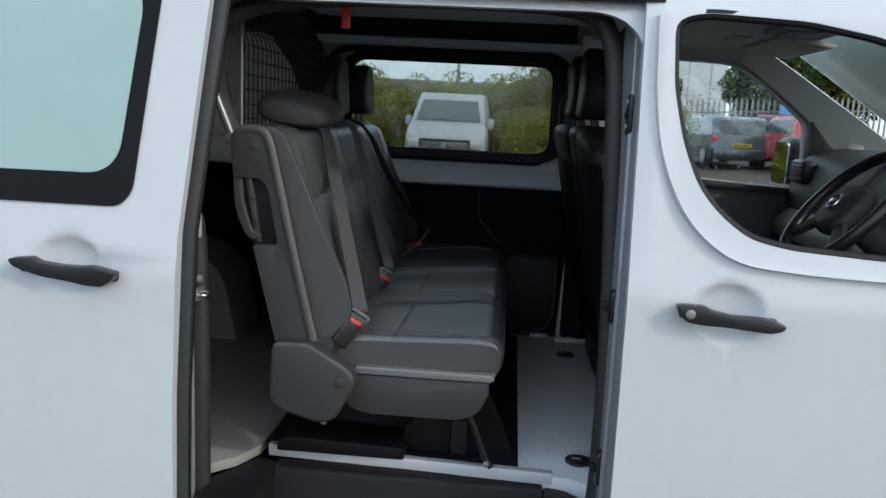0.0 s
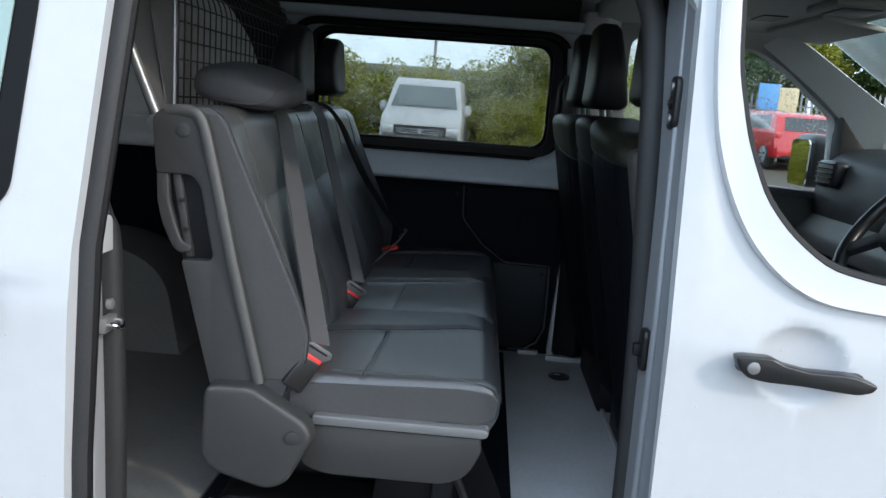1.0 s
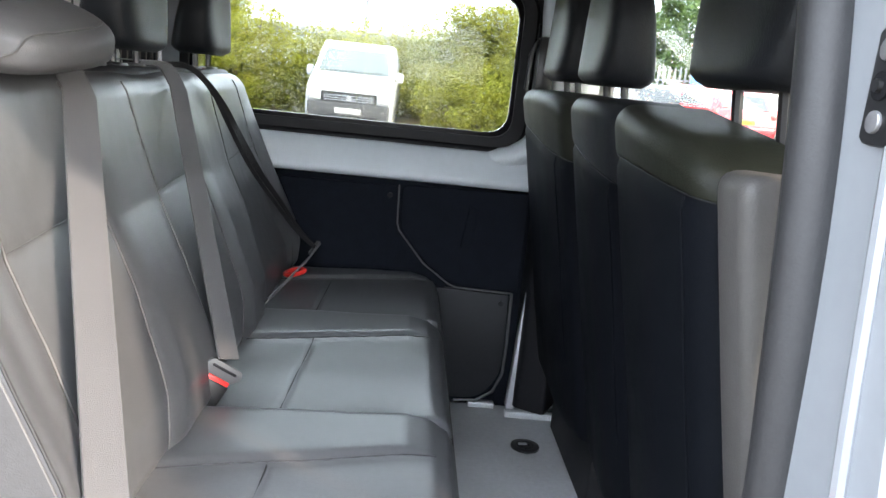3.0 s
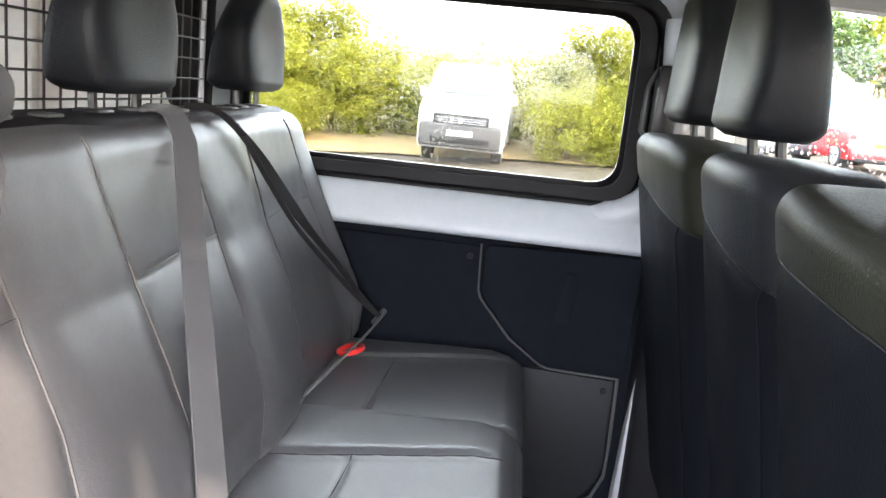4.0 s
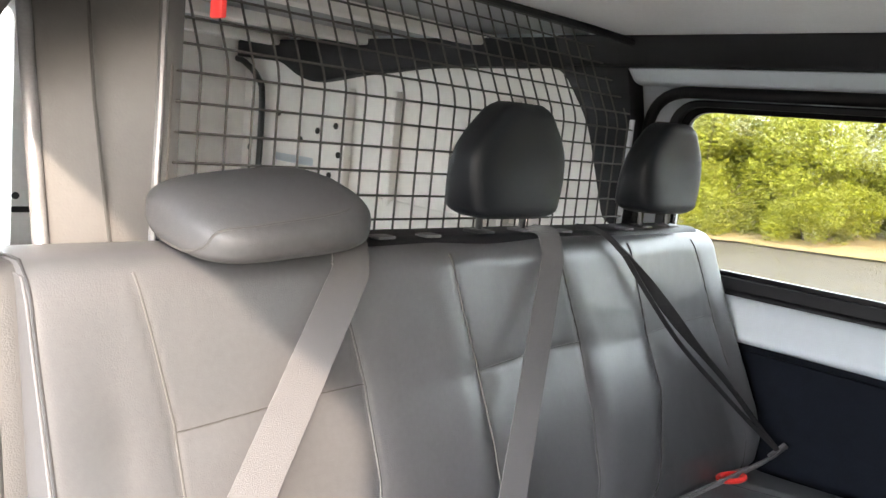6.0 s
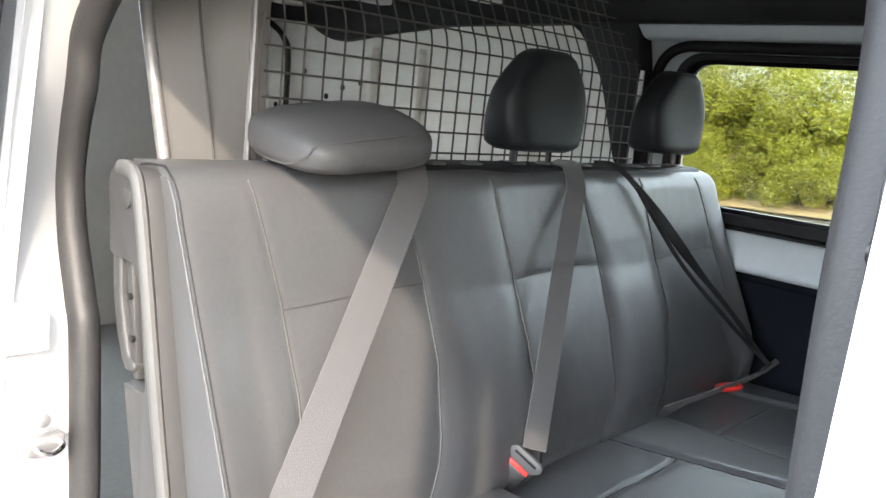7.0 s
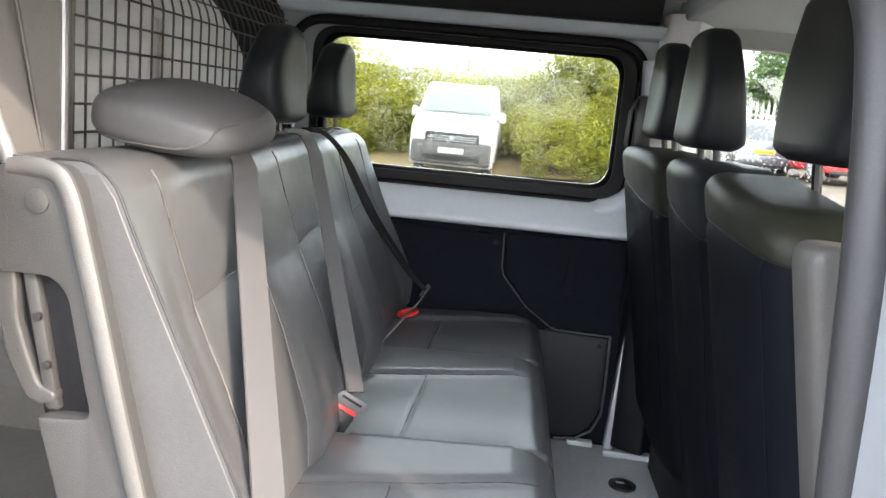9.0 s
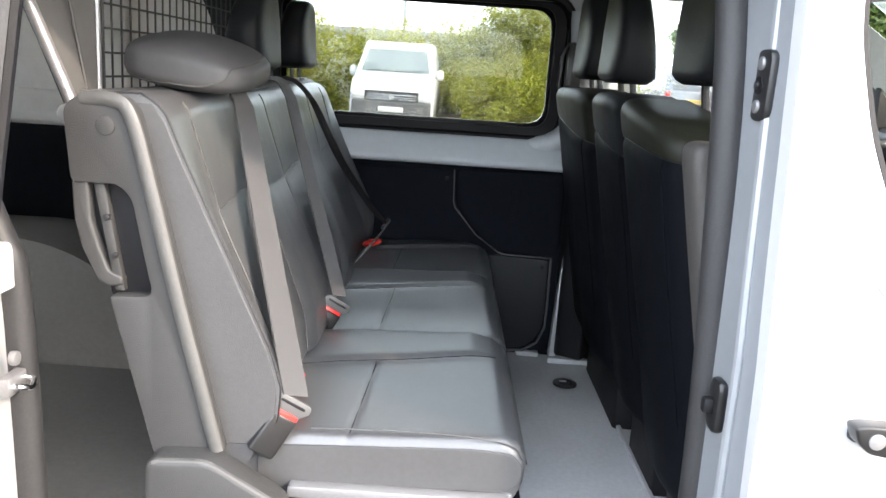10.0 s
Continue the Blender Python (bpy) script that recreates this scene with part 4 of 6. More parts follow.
part("bolt_cap", disc((-0.001, 0.116, 0.888), (0, 1, 0), 0.013, 0.006, 24, 0.0015), SHELL, hinge_cover)

# cushions: front edge rolls down, seams across and along

def seat_pad(y0, y1, seam_y, cross_x, label="", dome=0.022):
    nu, nv = 70, 80
    run = [(-0.06, 0.985), (0.30, 1.000), (0.342, 0.998), (0.367, 0.985), (0.379, 0.962), (0.377, 0.925), (0.360, 0.913)]
    length = [0.0]
    for a, b in zip(run, run[1:]):
        length.append(length[-1] + math.dist(a, b))
    total = length[-1]

    def front(i, j):
        y, s = y0 + (y1 - y0) * i, total * j
        x, z = interp(s, length, [p[0] for p in run]), interp(s, length, [p[1] for p in run])
        sy = seam_y + 0.20 * (x - 0.17)
        k = interp(x, [-0.06, 0.0, 0.30, 0.355], [0.6, 1.0, 1.0, 0.0])
        z += k * 0.012 * (0.5 + 0.5 * math.tanh((y - sy) / 0.012)) * (1 - 0.3 * math.tanh((y - y0) / (y1 - y0)))
        z -= 0.004 * k * groove(y - sy, 0.004)
        if y < sy - 0.01:
            z -= 0.004 * k * groove(x - cross_x - 0.05 * (y - y0), 0.004)
            z -= 0.006 * k * math.sin(math.pi * min(1, max(0, (y - y0) / (sy - y0))))
        z += 0.002 * noise.noise(Vector((x * 8, y * 7, 5.1)))
        z -= dome * k * max(0.0, 1 - (y - y0) / 0.20) ** 2
        drop = edge_round(min(y - y0, y1 - y), 0.02)
        x -= drop * 0.6 * interp(x, [0.335, 0.373], [0, 1])
        z -= drop
        return (x, y, z)

    def behind(i, j):
        return (interp(j, [0, 1], [-0.05, 0.34]), y0 + (y1 - y0) * i, 0.882)

    pad = part("cushion", cushion(nu, nv, front, behind), LEATHER, bench, label, sharp=60)

    def on_pad(x, y):
        p = front((y - y0) / (y1 - y0), interp(x, [q[0] for q in run[:5]], length[:5]) / total)
        return (p[0], p[1], p[2] + 0.0008)

    xs = [-0.02 + 0.0118 * k for k in range(32)]
    part("seam", tube([on_pad(x, seam_y + 0.20 * (x - 0.17) - 0.002) for x in xs], 0.0013, 5), DARK_SEAM, pad)
    near = seam_y + 0.20 * (cross_x - 0.17)
    part("seam", tube([on_pad(cross_x + 0.05 * (y - y0), y) for y in (y0 + 0.02 + (near - y0 - 0.02) * k / 24 for k in range(25))], 0.0012, 5), DARK_SEAM, pad)
    return pad


pads = [seat_pad(0.205, 0.680, 0.520, 0.105, "leatherette seat cushion", 0.008), seat_pad(0.683, 1.195, 1.035, 0.10, ), seat_pad(1.198, 1.585, 1.50, 0.09)]
end_line = rounded([(-0.03, 0.893), (0.350, 0.914), (0.371, 0.926), (0.373, 0.955), (0.358, 0.974), (0.30, 0.9785), (-0.03, 0.964)], [0.0, 0.005, 0.008, 0.01, 0.02, 0.02, 0.0], 3)
part("side_panel", prism(end_line, "y", 0.2015, 0.2056, 0.001, 1), TONED_LEATHER, pads[0], "cushion end, leatherette toned darker against glare")
part("cushion_piping", tube(smooth_line([(0.05, 0.206, 0.995), (0.20, 0.206, 0.999), (0.30, 0.206, 0.996), (0.355, 0.208, 0.985), (0.372, 0.212, 0.962)], 6), 0.0014, 6), SEAM, pads[0], "stitched seam")
part("cushion_piping", tube([(0.380, 0.22, 0.952), (0.381, 0.9, 0.952), (0.381, 1.58, 0.952)], 0.0013, 6), SEAM, pads[0])
part("seat_rail", prism(rounded([(0.02, 0.890), (0.354, 0.890), (0.361, 0.899), (0.354, 0.909), (0.02, 0.909)], 0.006, 3), "y", 0.182, 0.205, 0.006), RAIL, bench, "pale grey seat rail")
part("seat_rail", box(0.340, 0.361, 0.20, 1.58, 0.889, 0.910, 0.005), RAIL, bench, "pale grey front rail")
pan_line = rounded([(0.0, 0.886), (0.345, 0.886), (0.350, 0.86), (0.325, 0.805), (0.28, 0.785), (0.05, 0.785), (0.0, 0.80)], [0.005, 0.005, 0.02, 0.03, 0.03, 0.02, 0.02], 4)
part("seat_pan", prism(pan_line, "y", 0.192, 1.57, 0.006), SHELL, bench, "grey moulded seat pan")
# feet and brackets under it
part("foot_cover", prism(rounded([(-0.205, 0.622), (0.135, 0.622), (0.14, 0.645), (0.125, 0.655), (-0.175, 0.664), (-0.20, 0.650)], 0.006, 3), "y", 0.300, 0.43, 0.004), LOW_BLACK, bench, "black foot cover")
part("foot_cover", prism(rounded([(0.12, 0.622), (0.30, 0.622), (0.29, 0.71), (0.17, 0.73), (0.13, 0.70)], 0.012, 3), "y", 0.36, 0.45, 0.006), LOW_BLACK, bench)
part("foot_cover", box(-0.16, 0.28, 1.36, 1.46, 0.622, 0.70, 0.01), BLACK, bench)
part("leg_post", box(0.255, 0.30, 0.325, 0.345, 0.64, 0.735, 0.006), BLACK, bench, "black bracket")
part("leg", tube([(0.295, 0.27, 0.785), (0.315, 0.272, 0.745), (0.350, 0.275, 0.655), (0.365, 0.277, 0.635)], 0.009, 8), BLACK_SATIN, bench, "black folding leg")
part("leg_bolt", disc((0.352, 0.262, 0.648), (0, 1, 0), 0.008, 0.008, 12, 0.001), STEEL, bench)
part("leg_bolt", disc((-0.06, 0.215, 0.752), (0, 1, 0), 0.010, 0.02, 14, 0.002), CHROME, bench)
part("side_plate", prism([(0.30, 0.622), (0.42, 0.622), (0.40, 0.68), (0.345, 0.80), (0.30, 0.80)], "y", 0.40, 0.41), LOW_BLACK, bench)
part("base_box", box(-0.12, 0.24, 0.46, 1.55, 0.622, 0.79, 0.01), BLACK, bench, "black base box")


# head restraints
def headrest(cx, cy, z0, h, w, depth=0.062, taper=2.0):
    """A rounded upright pad with a slightly hollow face, on two posts."""
    bm = bmesh.new()
    nu, nv = 40, 26
    rows = []
    for j in range(nv + 1):
        t = j / nv
        z = z0 + h * t
        half_w = w / 2 * (0.86 + 0.20 * math.sin(math.pi * min(1, t * 1.15)) * (1 - 0.35 * t)) * (1 - max(0, t - 0.50) ** 2.2 * taper)
        half_d = depth * (1.02 - 0.42 * t)
        off = 0.26 * depth * t
        if j in (0, nv):
            half_w, half_d = half_w * 0.80, half_d * 0.62
        elif j in (1, nv - 1):
            half_w, half_d = half_w * 0.95, half_d * 0.88
        ring_v = []
        for i in range(nu):
            a = 2 * math.pi * i / nu
            c, s = math.cos(a), math.sin(a)
            x = half_d * math.copysign(abs(c) ** 0.50, c)
            y = half_w * math.copysign(abs(s) ** 0.58, s)
            if c > 0.2:
                x -= 0.010 * math.cos(y / half_w * 1.5) * math.sin(math.pi * t)
            ring_v.append(bm.verts.new((cx + off + x, cy + y, z)))
        rows.append(ring_v)
    for j in range(nv):
        for i in range(nu):
            bm.faces.new((rows[j][i], rows[j][(i + 1) % nu], rows[j + 1][(i + 1) % nu], rows[j + 1][i]))
    bm.faces.new(rows[0][::-1])
    bm.faces.new(rows[-1])
    bmesh.ops.smooth_vert(bm, verts=bm.verts, factor=0.4, use_axis_x=True, use_axis_y=True, use_axis_z=True)
    return bm


# The uprights' shade is in their near-black colour; the tipped one is paler.
for cy, z0 in ((0.936, 1.506), (1.432, 1.512)):
    hr = part("headrest", headrest(-0.228, cy, z0, 0.186, 0.230, 0.055, 2.3), DARK_SHADED_LEATHER, bench, "upright leatherette head restraint", sharp=70)
    for dy in (-0.055, 0.055):
        part("headrest_post", tube([(-0.225, cy + dy, 1.46), (-0.228, cy + dy, z0 + 0.02)], 0.006, 8), BLACK_SATIN, hr)
        part("post_guide", box(-0.243, -0.207, cy + dy - 0.02, cy + dy + 0.02, 1.478, 1.486, 0.003), PALE if dy > 0 else BLACK_SATIN, hr)
# the end restraint lies tipped forward
tip = Matrix.Rotation(radians(8), 4, "Y") @ Matrix.Rotation(radians(4), 4, "X")
tip_bm = ball((0, 0, 0), (0.104, 0.117, 0.042), 0.56, 0.54, 56, 32)
for v in tip_bm.verts:
    k = 0.5 + 0.5 * v.co.y / 0.12
    v.co.z = v.co.z * (0.86 + 0.18 * k) * (1.06 - 0.24 * max(0.0, v.co.x / 0.104)) + 0.008 * (v.co.x / 0.104) ** 2 * (-0.4 - 0.6 * math.tanh(v.co.z / 0.014)) - 0.006 * (1 - k) ** 2
tip_bm.transform(Matrix.Translation((-0.192, 0.452, 1.520)) @ tip)
tipped = part("headrest", tip_bm, TONED_LEATHER, bench, "leatherette head restraint tipped forward", sharp=70)
welt = []
for i in range(61):
    b = radians(-150 + 180 * i / 60)
    a = radians(interp(math.degrees(b), [-150, -125, -100, -80, -60, -38, -15, 30], [-20, -26, -26, -18, -4, 12, 22, 30]))
    sg = lambda v, e: math.copysign(abs(v) ** e, v)
    welt.append((0.104 * sg(math.cos(a), 0.62) * sg(math.cos(b), 0.66), 0.115 * sg(math.cos(a), 0.62) * sg(math.sin(b), 0.66), 0.050 * sg(math.sin(a), 0.62)))
welt = [tuple(Matrix.Translation((-0.192, 0.452, 1.520)) @ tip @ Vector(p)) for p in welt]
part("headrest_piping", tube(wrapped(welt, tipped), 0.002, 6), SEAM, tipped, "stitched seam")
for y in (0.43, 0.53):
    part("headrest_post", tube([(-0.225, y, 1.46), (-0.228, y, 1.50)], 0.006, 8), BLACK_SATIN, tipped)
for y in (0.655, 1.075, 1.28, 0.745):
    part("rail_clip", box(-0.215, -0.190, y - 0.016, y + 0.016, 1.481, 1.4855, 0.002), PALE, bench)


# belts
def strap(points, width, across, thick=0.0016):
    """A flat belt along points; width and across (the way its width lies): one, or one a point."""
    bm = bmesh.new()
    rows = []
    k = len(points)
    ways = across if isinstance(across, list) else [across] * k
    for i, p in enumerate(points):
        p = Vector(p)
        a, b = Vector(points[max(0, i - 1)]), Vector(points[min(k - 1, i + 1)])
        way = (b - a).normalized()
        w = Vector(ways[i])
        w = (w - way * w.dot(way)).normalized()
        nrm = way.cross(w)
        h = (width[i] if isinstance(width, list) else width) / 2
        rows.append([bm.verts.new(p + w * s * h + nrm * t * thick) for s, t in ((-1, -1), (1, -1), (1, 1), (-1, 1))])
    for i in range(k - 1):
        for j in range(4):
            bm.faces.new((rows[i][j], rows[i][(j + 1) % 4], rows[i + 1][(j + 1) % 4], rows[i + 1][j]))
    bm.faces.new(rows[0][::-1])
    bm.faces.new(rows[-1])
    return bm


def on_back(y, z, off=0.012):
    return (back_x(z) + off, y, z)


def belt_ways(k):
    """The belt lies flat on the back at its top and turns to the open side at its foot."""
    return [(0.15 + 0.45 * i / k, 1.0 - 0.35 * i / k, 0.25 - 0.55 * i / k) for i in range(k)]


def taut(top, foot, n=26):
    """A belt drawn straight from the top of the back to its buckle."""
    return [tuple(Vector(top).lerp(Vector(foot), i / n)) for i in range(1, n + 1)]


def buckle_set(at, tilt, web, label):
    """A black buckle with a red button, and the pale slotted tongue in it that the belt runs through."""
    m = Matrix.Translation(at) @ Matrix.Rotation(radians(tilt), 4, "Y") @ Matrix.Rotation(radians(-14), 4, "X") @ Matrix.Rotation(radians(20), 4, "Z") @ Matrix.Scale(0.84, 4)
    body = part("buckle", box(-0.026, 0.026, -0.012, 0.012, -0.080, 0.002, 0.006, 3, None, m), BLACK_SATIN, bench, label)
    part("release_button", box(-0.023, 0.023, -0.0105, 0.0105, -0.006, 0.008, 0.003, 2, None, m), RED, body, "red release button")
    plate = prism(rounded([(-0.022, 0.004), (0.024, 0.004), (0.040, 0.022), (0.034, 0.036), (-0.030, 0.036), (-0.038, 0.020)], [0.004, 0.004, 0.008, 0.006, 0.006, 0.008], 4), "y", -0.006, 0.006, 0.003, 2)
    plate.transform(m)
    tongue = part("belt_tongue", plate, PALE, web, "pale grey belt tongue")
    slot = box(-0.026, 0.026, -0.0072, 0.0072, 0.022, 0.028, 0.002, 2, None, m)
    part("tongue_slot", slot, BLACK, tongue)


belt_1 = smooth_line([(-0.225, 0.580, 1.486), (-0.180, 0.577, 1.484), on_back(0.562, 1.45)], 6) + taut(on_back(0.562, 1.45), (0.024, 0.212, 1.042))
belt = part("belt", strap(belt_1, 0.048, belt_ways(len(belt_1))), WEB, bench, "grey belt webbing")
buckle_set((0.010, 0.202, 1.014), 32, belt, "black belt buckle")
belt_2 = smooth_line([(-0.225, 1.004, 1.486), (-0.180, 1.002, 1.485), on_back(0.986, 1.45)], 6) + taut(on_back(0.986, 1.45), (0.018, 0.720, 1.052))
belt = part("belt", strap(belt_2, 0.040, belt_ways(len(belt_2))), WEB, bench, "grey belt webbing")
buckle_set((0.004, 0.702, 1.022), 30, belt, "black belt buckle")

belt_3 = smooth_line([(-0.225, 1.150, 1.486), (-0.180, 1.160, 1.485), on_back(1.198, 1.445, 0.018), on_back(1.29, 1.365, 0.026), on_back(1.395, 1.275, 0.028), on_back(1.50, 1.175, 0.034), on_back(1.565, 1.095, 0.042), (0.045, 1.592, 1.045)], 6)
k3 = len(belt_3)
folds = [math.exp(-((i / k3 - 0.45) / 0.13) ** 2) for i in range(k3)]
belt = part("belt", strap(belt_3, [0.011 + 0.013 * w for w in folds], [(1 - 0.8 * w, 0.15 + 0.8 * w, 0.2) for w in folds]), WEB_DARK, bench, "black twisted belt webbing")
under = smooth_line([on_back(1.192, 1.445, 0.020), on_back(1.262, 1.365, 0.024), on_back(1.352, 1.270, 0.028), on_back(1.475, 1.160, 0.032), on_back(1.555, 1.090, 0.038), (0.044, 1.590, 1.046)], 6)
part("belt_fold", strap(under, 0.009, (0.8, 0.3, 0.3)), WEB_DARK, belt, "black folded edge of the belt")
lap = smooth_line([(0.046, 1.592, 1.043), (0.040, 1.54, 1.032), (0.02, 1.42, 1.018), (0.002, 1.30, 1.008), (-0.012, 1.20, 1.002)], 6)
part("lap_belt", strap(lap, 0.024, (0.5, 0, 0.85)), WEB, bench, "grey lap belt")
part("belt_anchor", tube([(0.035, 1.580, 1.030), (0.052, 1.612, 1.055)], 0.007, 8), PALE, bench)
part("release_loop", strap([(-0.001 + 0.011 * math.cos(a), 0.332 + 0.014 * math.sin(a), 1.008 + 0.015 * math.cos(a)) for a in (2 * math.pi * i / 20 for i in range(21))], 0.016, (0.8, 0, 0.6), 0.0012), RED, bench, "red webbing release loop")
part("release_loop", tube([(0.016 + 0.024 * math.cos(a), 1.445 + 0.028 * math.sin(a), 1.012 + 0.006 * math.cos(a)) for a in (2 * math.pi * i / 20 for i in range(20))], 0.0055, 8, True), RED, bench, "red release loop")


# ---- front seats ----
def front_seat(y0, y1, top, x_top, label, head_y, head_w, z_head, top_mat=LEATHER, head_x=0.055, slope=0.0, corner=0.012, deep=(0.135, -0.055)):
    """A seat seen from behind: leatherette top panel, plain lower back, head restraint on two posts."""
    s = thing("front_seat", label, "seat", (0.8, (y0 + y1) / 2, 0.62), "front seats")
    lean = 0.19

    def split(i):
        """The seam under the top panel runs down towards the open door."""
        return top - deep[0] - deep[1] * i + 0.008 * math.sin(math.pi * i) + slope * (i - 0.5)

    def crest(i):
        """The top rounds down at its corners and may drop towards one side."""
        return top + slope * (i - 0.5) - corner * (max(0.0, i - 0.78) / 0.22) ** 2 - corner * (max(0.0, 0.22 - i) / 0.22) ** 2

    def slab(low, high, bulge, r_top, r_side):
        def rear(i, j):
            za, zb = low(i), high(i)
            y, z = y0 + (y1 - y0) * i, za + (zb - za) * j
            u = abs(2 * i - 1)
            x = x_top + (top - z) * lean + 0.015 * u ** 3 - bulge * (1 - u * u)
            x += edge_round(min(y - y0, y1 - y), r_side) + edge_round(zb - z, r_top) + edge_round(z - za, 0.006)
            x += 0.004 * math.sin(9 * i + 2.5 * y0) * interp(z, [0.9, top - 0.1], [1, 0.2])
            zz = z - (0.012 * u ** 4 if r_top > 0.02 else 0) * j
            return (x + 0.003 * noise.noise(Vector((y * 6, z * 4, y0))), y, zz)

        def ahead(i, j):
            za, zb = low(i), high(i)
            z = za + (zb - za) * j
            return (x_top + 0.125 + (top - z) * lean, y0 + (y1 - y0) * i, z)

        return cushion(40, 36, rear, ahead), rear

    low_bm, low_face = slab(lambda i: 0.80, split, 0.012, 0.006, 0.035)
    part("backrest", low_bm, SEAT_BACK, s, "black lower back")
    part("top_panel", slab(lambda i: split(i) + 0.001, crest, 0.012, 0.035, 0.035)[0], top_mat, s, "dark leatherette top panel")
    part("piping", tube([(p[0] - 0.004, p[1], p[2] + 0.001) for p in (low_face(0.02 + 0.96 * i / 28, 1.0) for i in range(29))], 0.0009, 6), DARK_SEAM, s, "dark seam piping")
    part("welt", tube([(p[0] - 0.001, p[1], p[2]) for p in (low_face(0.12, 0.25 + 0.75 * i / 24) for i in range(25))], 0.0014, 6), SEAT_BACK, s)
    part("seat_base", box(x_top + 0.20, x_top + 0.72, y0 + 0.02, y1 - 0.02, 0.78, 0.96, 0.04, 3), LEATHER, s)
    part("pedestal", box(x_top + 0.19, x_top + 0.60, y0 + 0.05, y1 - 0.05, 0.60, 0.79, 0.01), BLACK, s)
    bm = headrest(0.0, head_y, z_head, 0.225, head_w, 0.058, 1.5)
    bm.transform(Matrix.Translation((x_top + head_x, 0, 0)) @ Matrix.Rotation(math.pi, 4, "Z") @ Matrix.Translation((0, -2 * head_y, 0)))
    bmesh.ops.transform(bm, matrix=Matrix.Identity(4), verts=bm.verts)
    hr = part("headrest", bm, DARK_SHADED_LEATHER, s, "dark leatherette head restraint", sharp=70)
    for dy in (-0.065, 0.065):
        part("headrest_post", tube([(x_top + head_x + 0.012, head_y + dy, top - 0.03), (x_top + head_x, head_y + dy, z_head + 0.03)], 0.0075, 8), BLACK_SATIN, hr)
    return s


front_seat(1.052, 1.600, 1.514, 0.534, "dark grey leatherette outer passenger seat", 1.37, 0.245, 1.535, GREEN_LIT_TOP, 0.087)
# The middle seat's top is coloured near black for the shade between its neighbours.
front_seat(0.704, 1.044, 1.512, 0.552, "dark grey leatherette middle passenger seat", 1.0, 0.245, 1.53, DARK_SHADED_LEATHER, 0.077)
driver_seat = front_seat(0.330, 0.692, 1.496, 0.548, "dark grey leatherette driver's seat", 0.466, 0.280, 1.535, GREEN_LIT_TOP, 0.12, 0.042, 0.022, (0.062, 0.022))
bolster = prism(rounded([(0.580, 1.455), (0.684, 1.452), (0.74, 1.30), (0.80, 0.96), (0.685, 0.93), (0.620, 1.25)], [0.03, 0.03, 0.04, 0.04, 0.03, 0.05], 5), "y", 0.262, 0.338, 0.022, 4)
part("side_bolster", bolster, SUNLIT_SEAT_SIDE, driver_seat, "side bolster, sunlit tone put into its grey")


# ---- cab ----
dash_line = rounded([(1.58, 0.95), (1.50, 1.12), (1.478, 1.30), (1.508, 1.415), (1.59, 1.466), (1.72, 1.475), (2.06, 1.44), (2.12, 0.95)], [0.02, 0.05, 0.05, 0.05, 0.05, 0.03, 0.02, 0.02], 5)
dash = part("dashboard", prism(dash_line, "y", 0.20, 1.62, 0.02), DASH, van, "dark grey moulded dashboard")
vent = part("air_vent", box(1.462, 1.52, 1.43, 1.57, 1.335, 1.425, 0.018, 3), BLACK_SATIN, dash, "black air vent")
for i in range(5):
    part("vent_slat", box(1.457, 1.466, 1.44, 1.56, 1.348 + i * 0.016, 1.352 + i * 0.016, 0.001), BLACK, vent)
part("dash_shelf", prism(rounded([(1.44, 1.12), (1.53, 1.16), (1.55, 1.22), (1.49, 1.24), (1.43, 1.18)], 0.015, 3), "y", 0.70, 1.60, 0.008), CAB_GREY, dash)
part("instrument_hood", prism(rounded([(1.46, 1.40), (1.50, 1.505), (1.62, 1.51), (1.70, 1.44)], 0.03, 4), "y", 0.28, 0.62, 0.02), DASH, dash)
wheel = thing("steering_wheel", "black steering wheel with a chrome badge", "steering wheel", (1.22, 0.45, 1.33))
wm = Matrix.Translation((1.215, 0.435, 1.335)) @ Vector((-0.77, 0, 0.63)).to_track_quat("Z", "Y").to_matrix().to_4x4()
rim_bm = tube([(0.185 * math.cos(a), 0.185 * math.sin(a), 0) for a in (2 * math.pi * i / 48 for i in range(48))], 0.016, 10, True)
rim_bm.transform(wm)
part("rim", rim_bm, BLACK_SATIN, wheel, "black leather rim")
hub_bm = ball((0, 0, -0.005), (0.085, 0.075, 0.032), 0.7, 0.7, 32, 14)
hub_bm.transform(wm)
hub = part("hub", hub_bm, DASH, wheel)
for a in (0, 125, 235):
    sb = box(0.06, 0.185, -0.018, 0.018, -0.012, 0.006, 0.005)
    sb.transform(wm @ Matrix.Rotation(radians(a + 90), 4, "Z"))
    part("spoke", sb, DASH, wheel)
badge = tube([(0.022 * math.cos(a), 0.022 * math.sin(a), 0.030) for a in (2 * math.pi * i / 24 for i in range(24))], 0.003, 6, True)
badge = joined(badge, box(-0.014, 0.014, -0.003, 0.003, 0.028, 0.033, 0.001, 1, None, Matrix.Rotation(radians(-35), 4, "Z")))
badge.transform(wm)
part("badge", badge, CHROME, hub, "round chrome badge")
col = tube([(0, 0, -0.02), (0, 0, -0.25)], 0.04, 12)
col.transform(wm)
part("column", col, DASH, wheel)

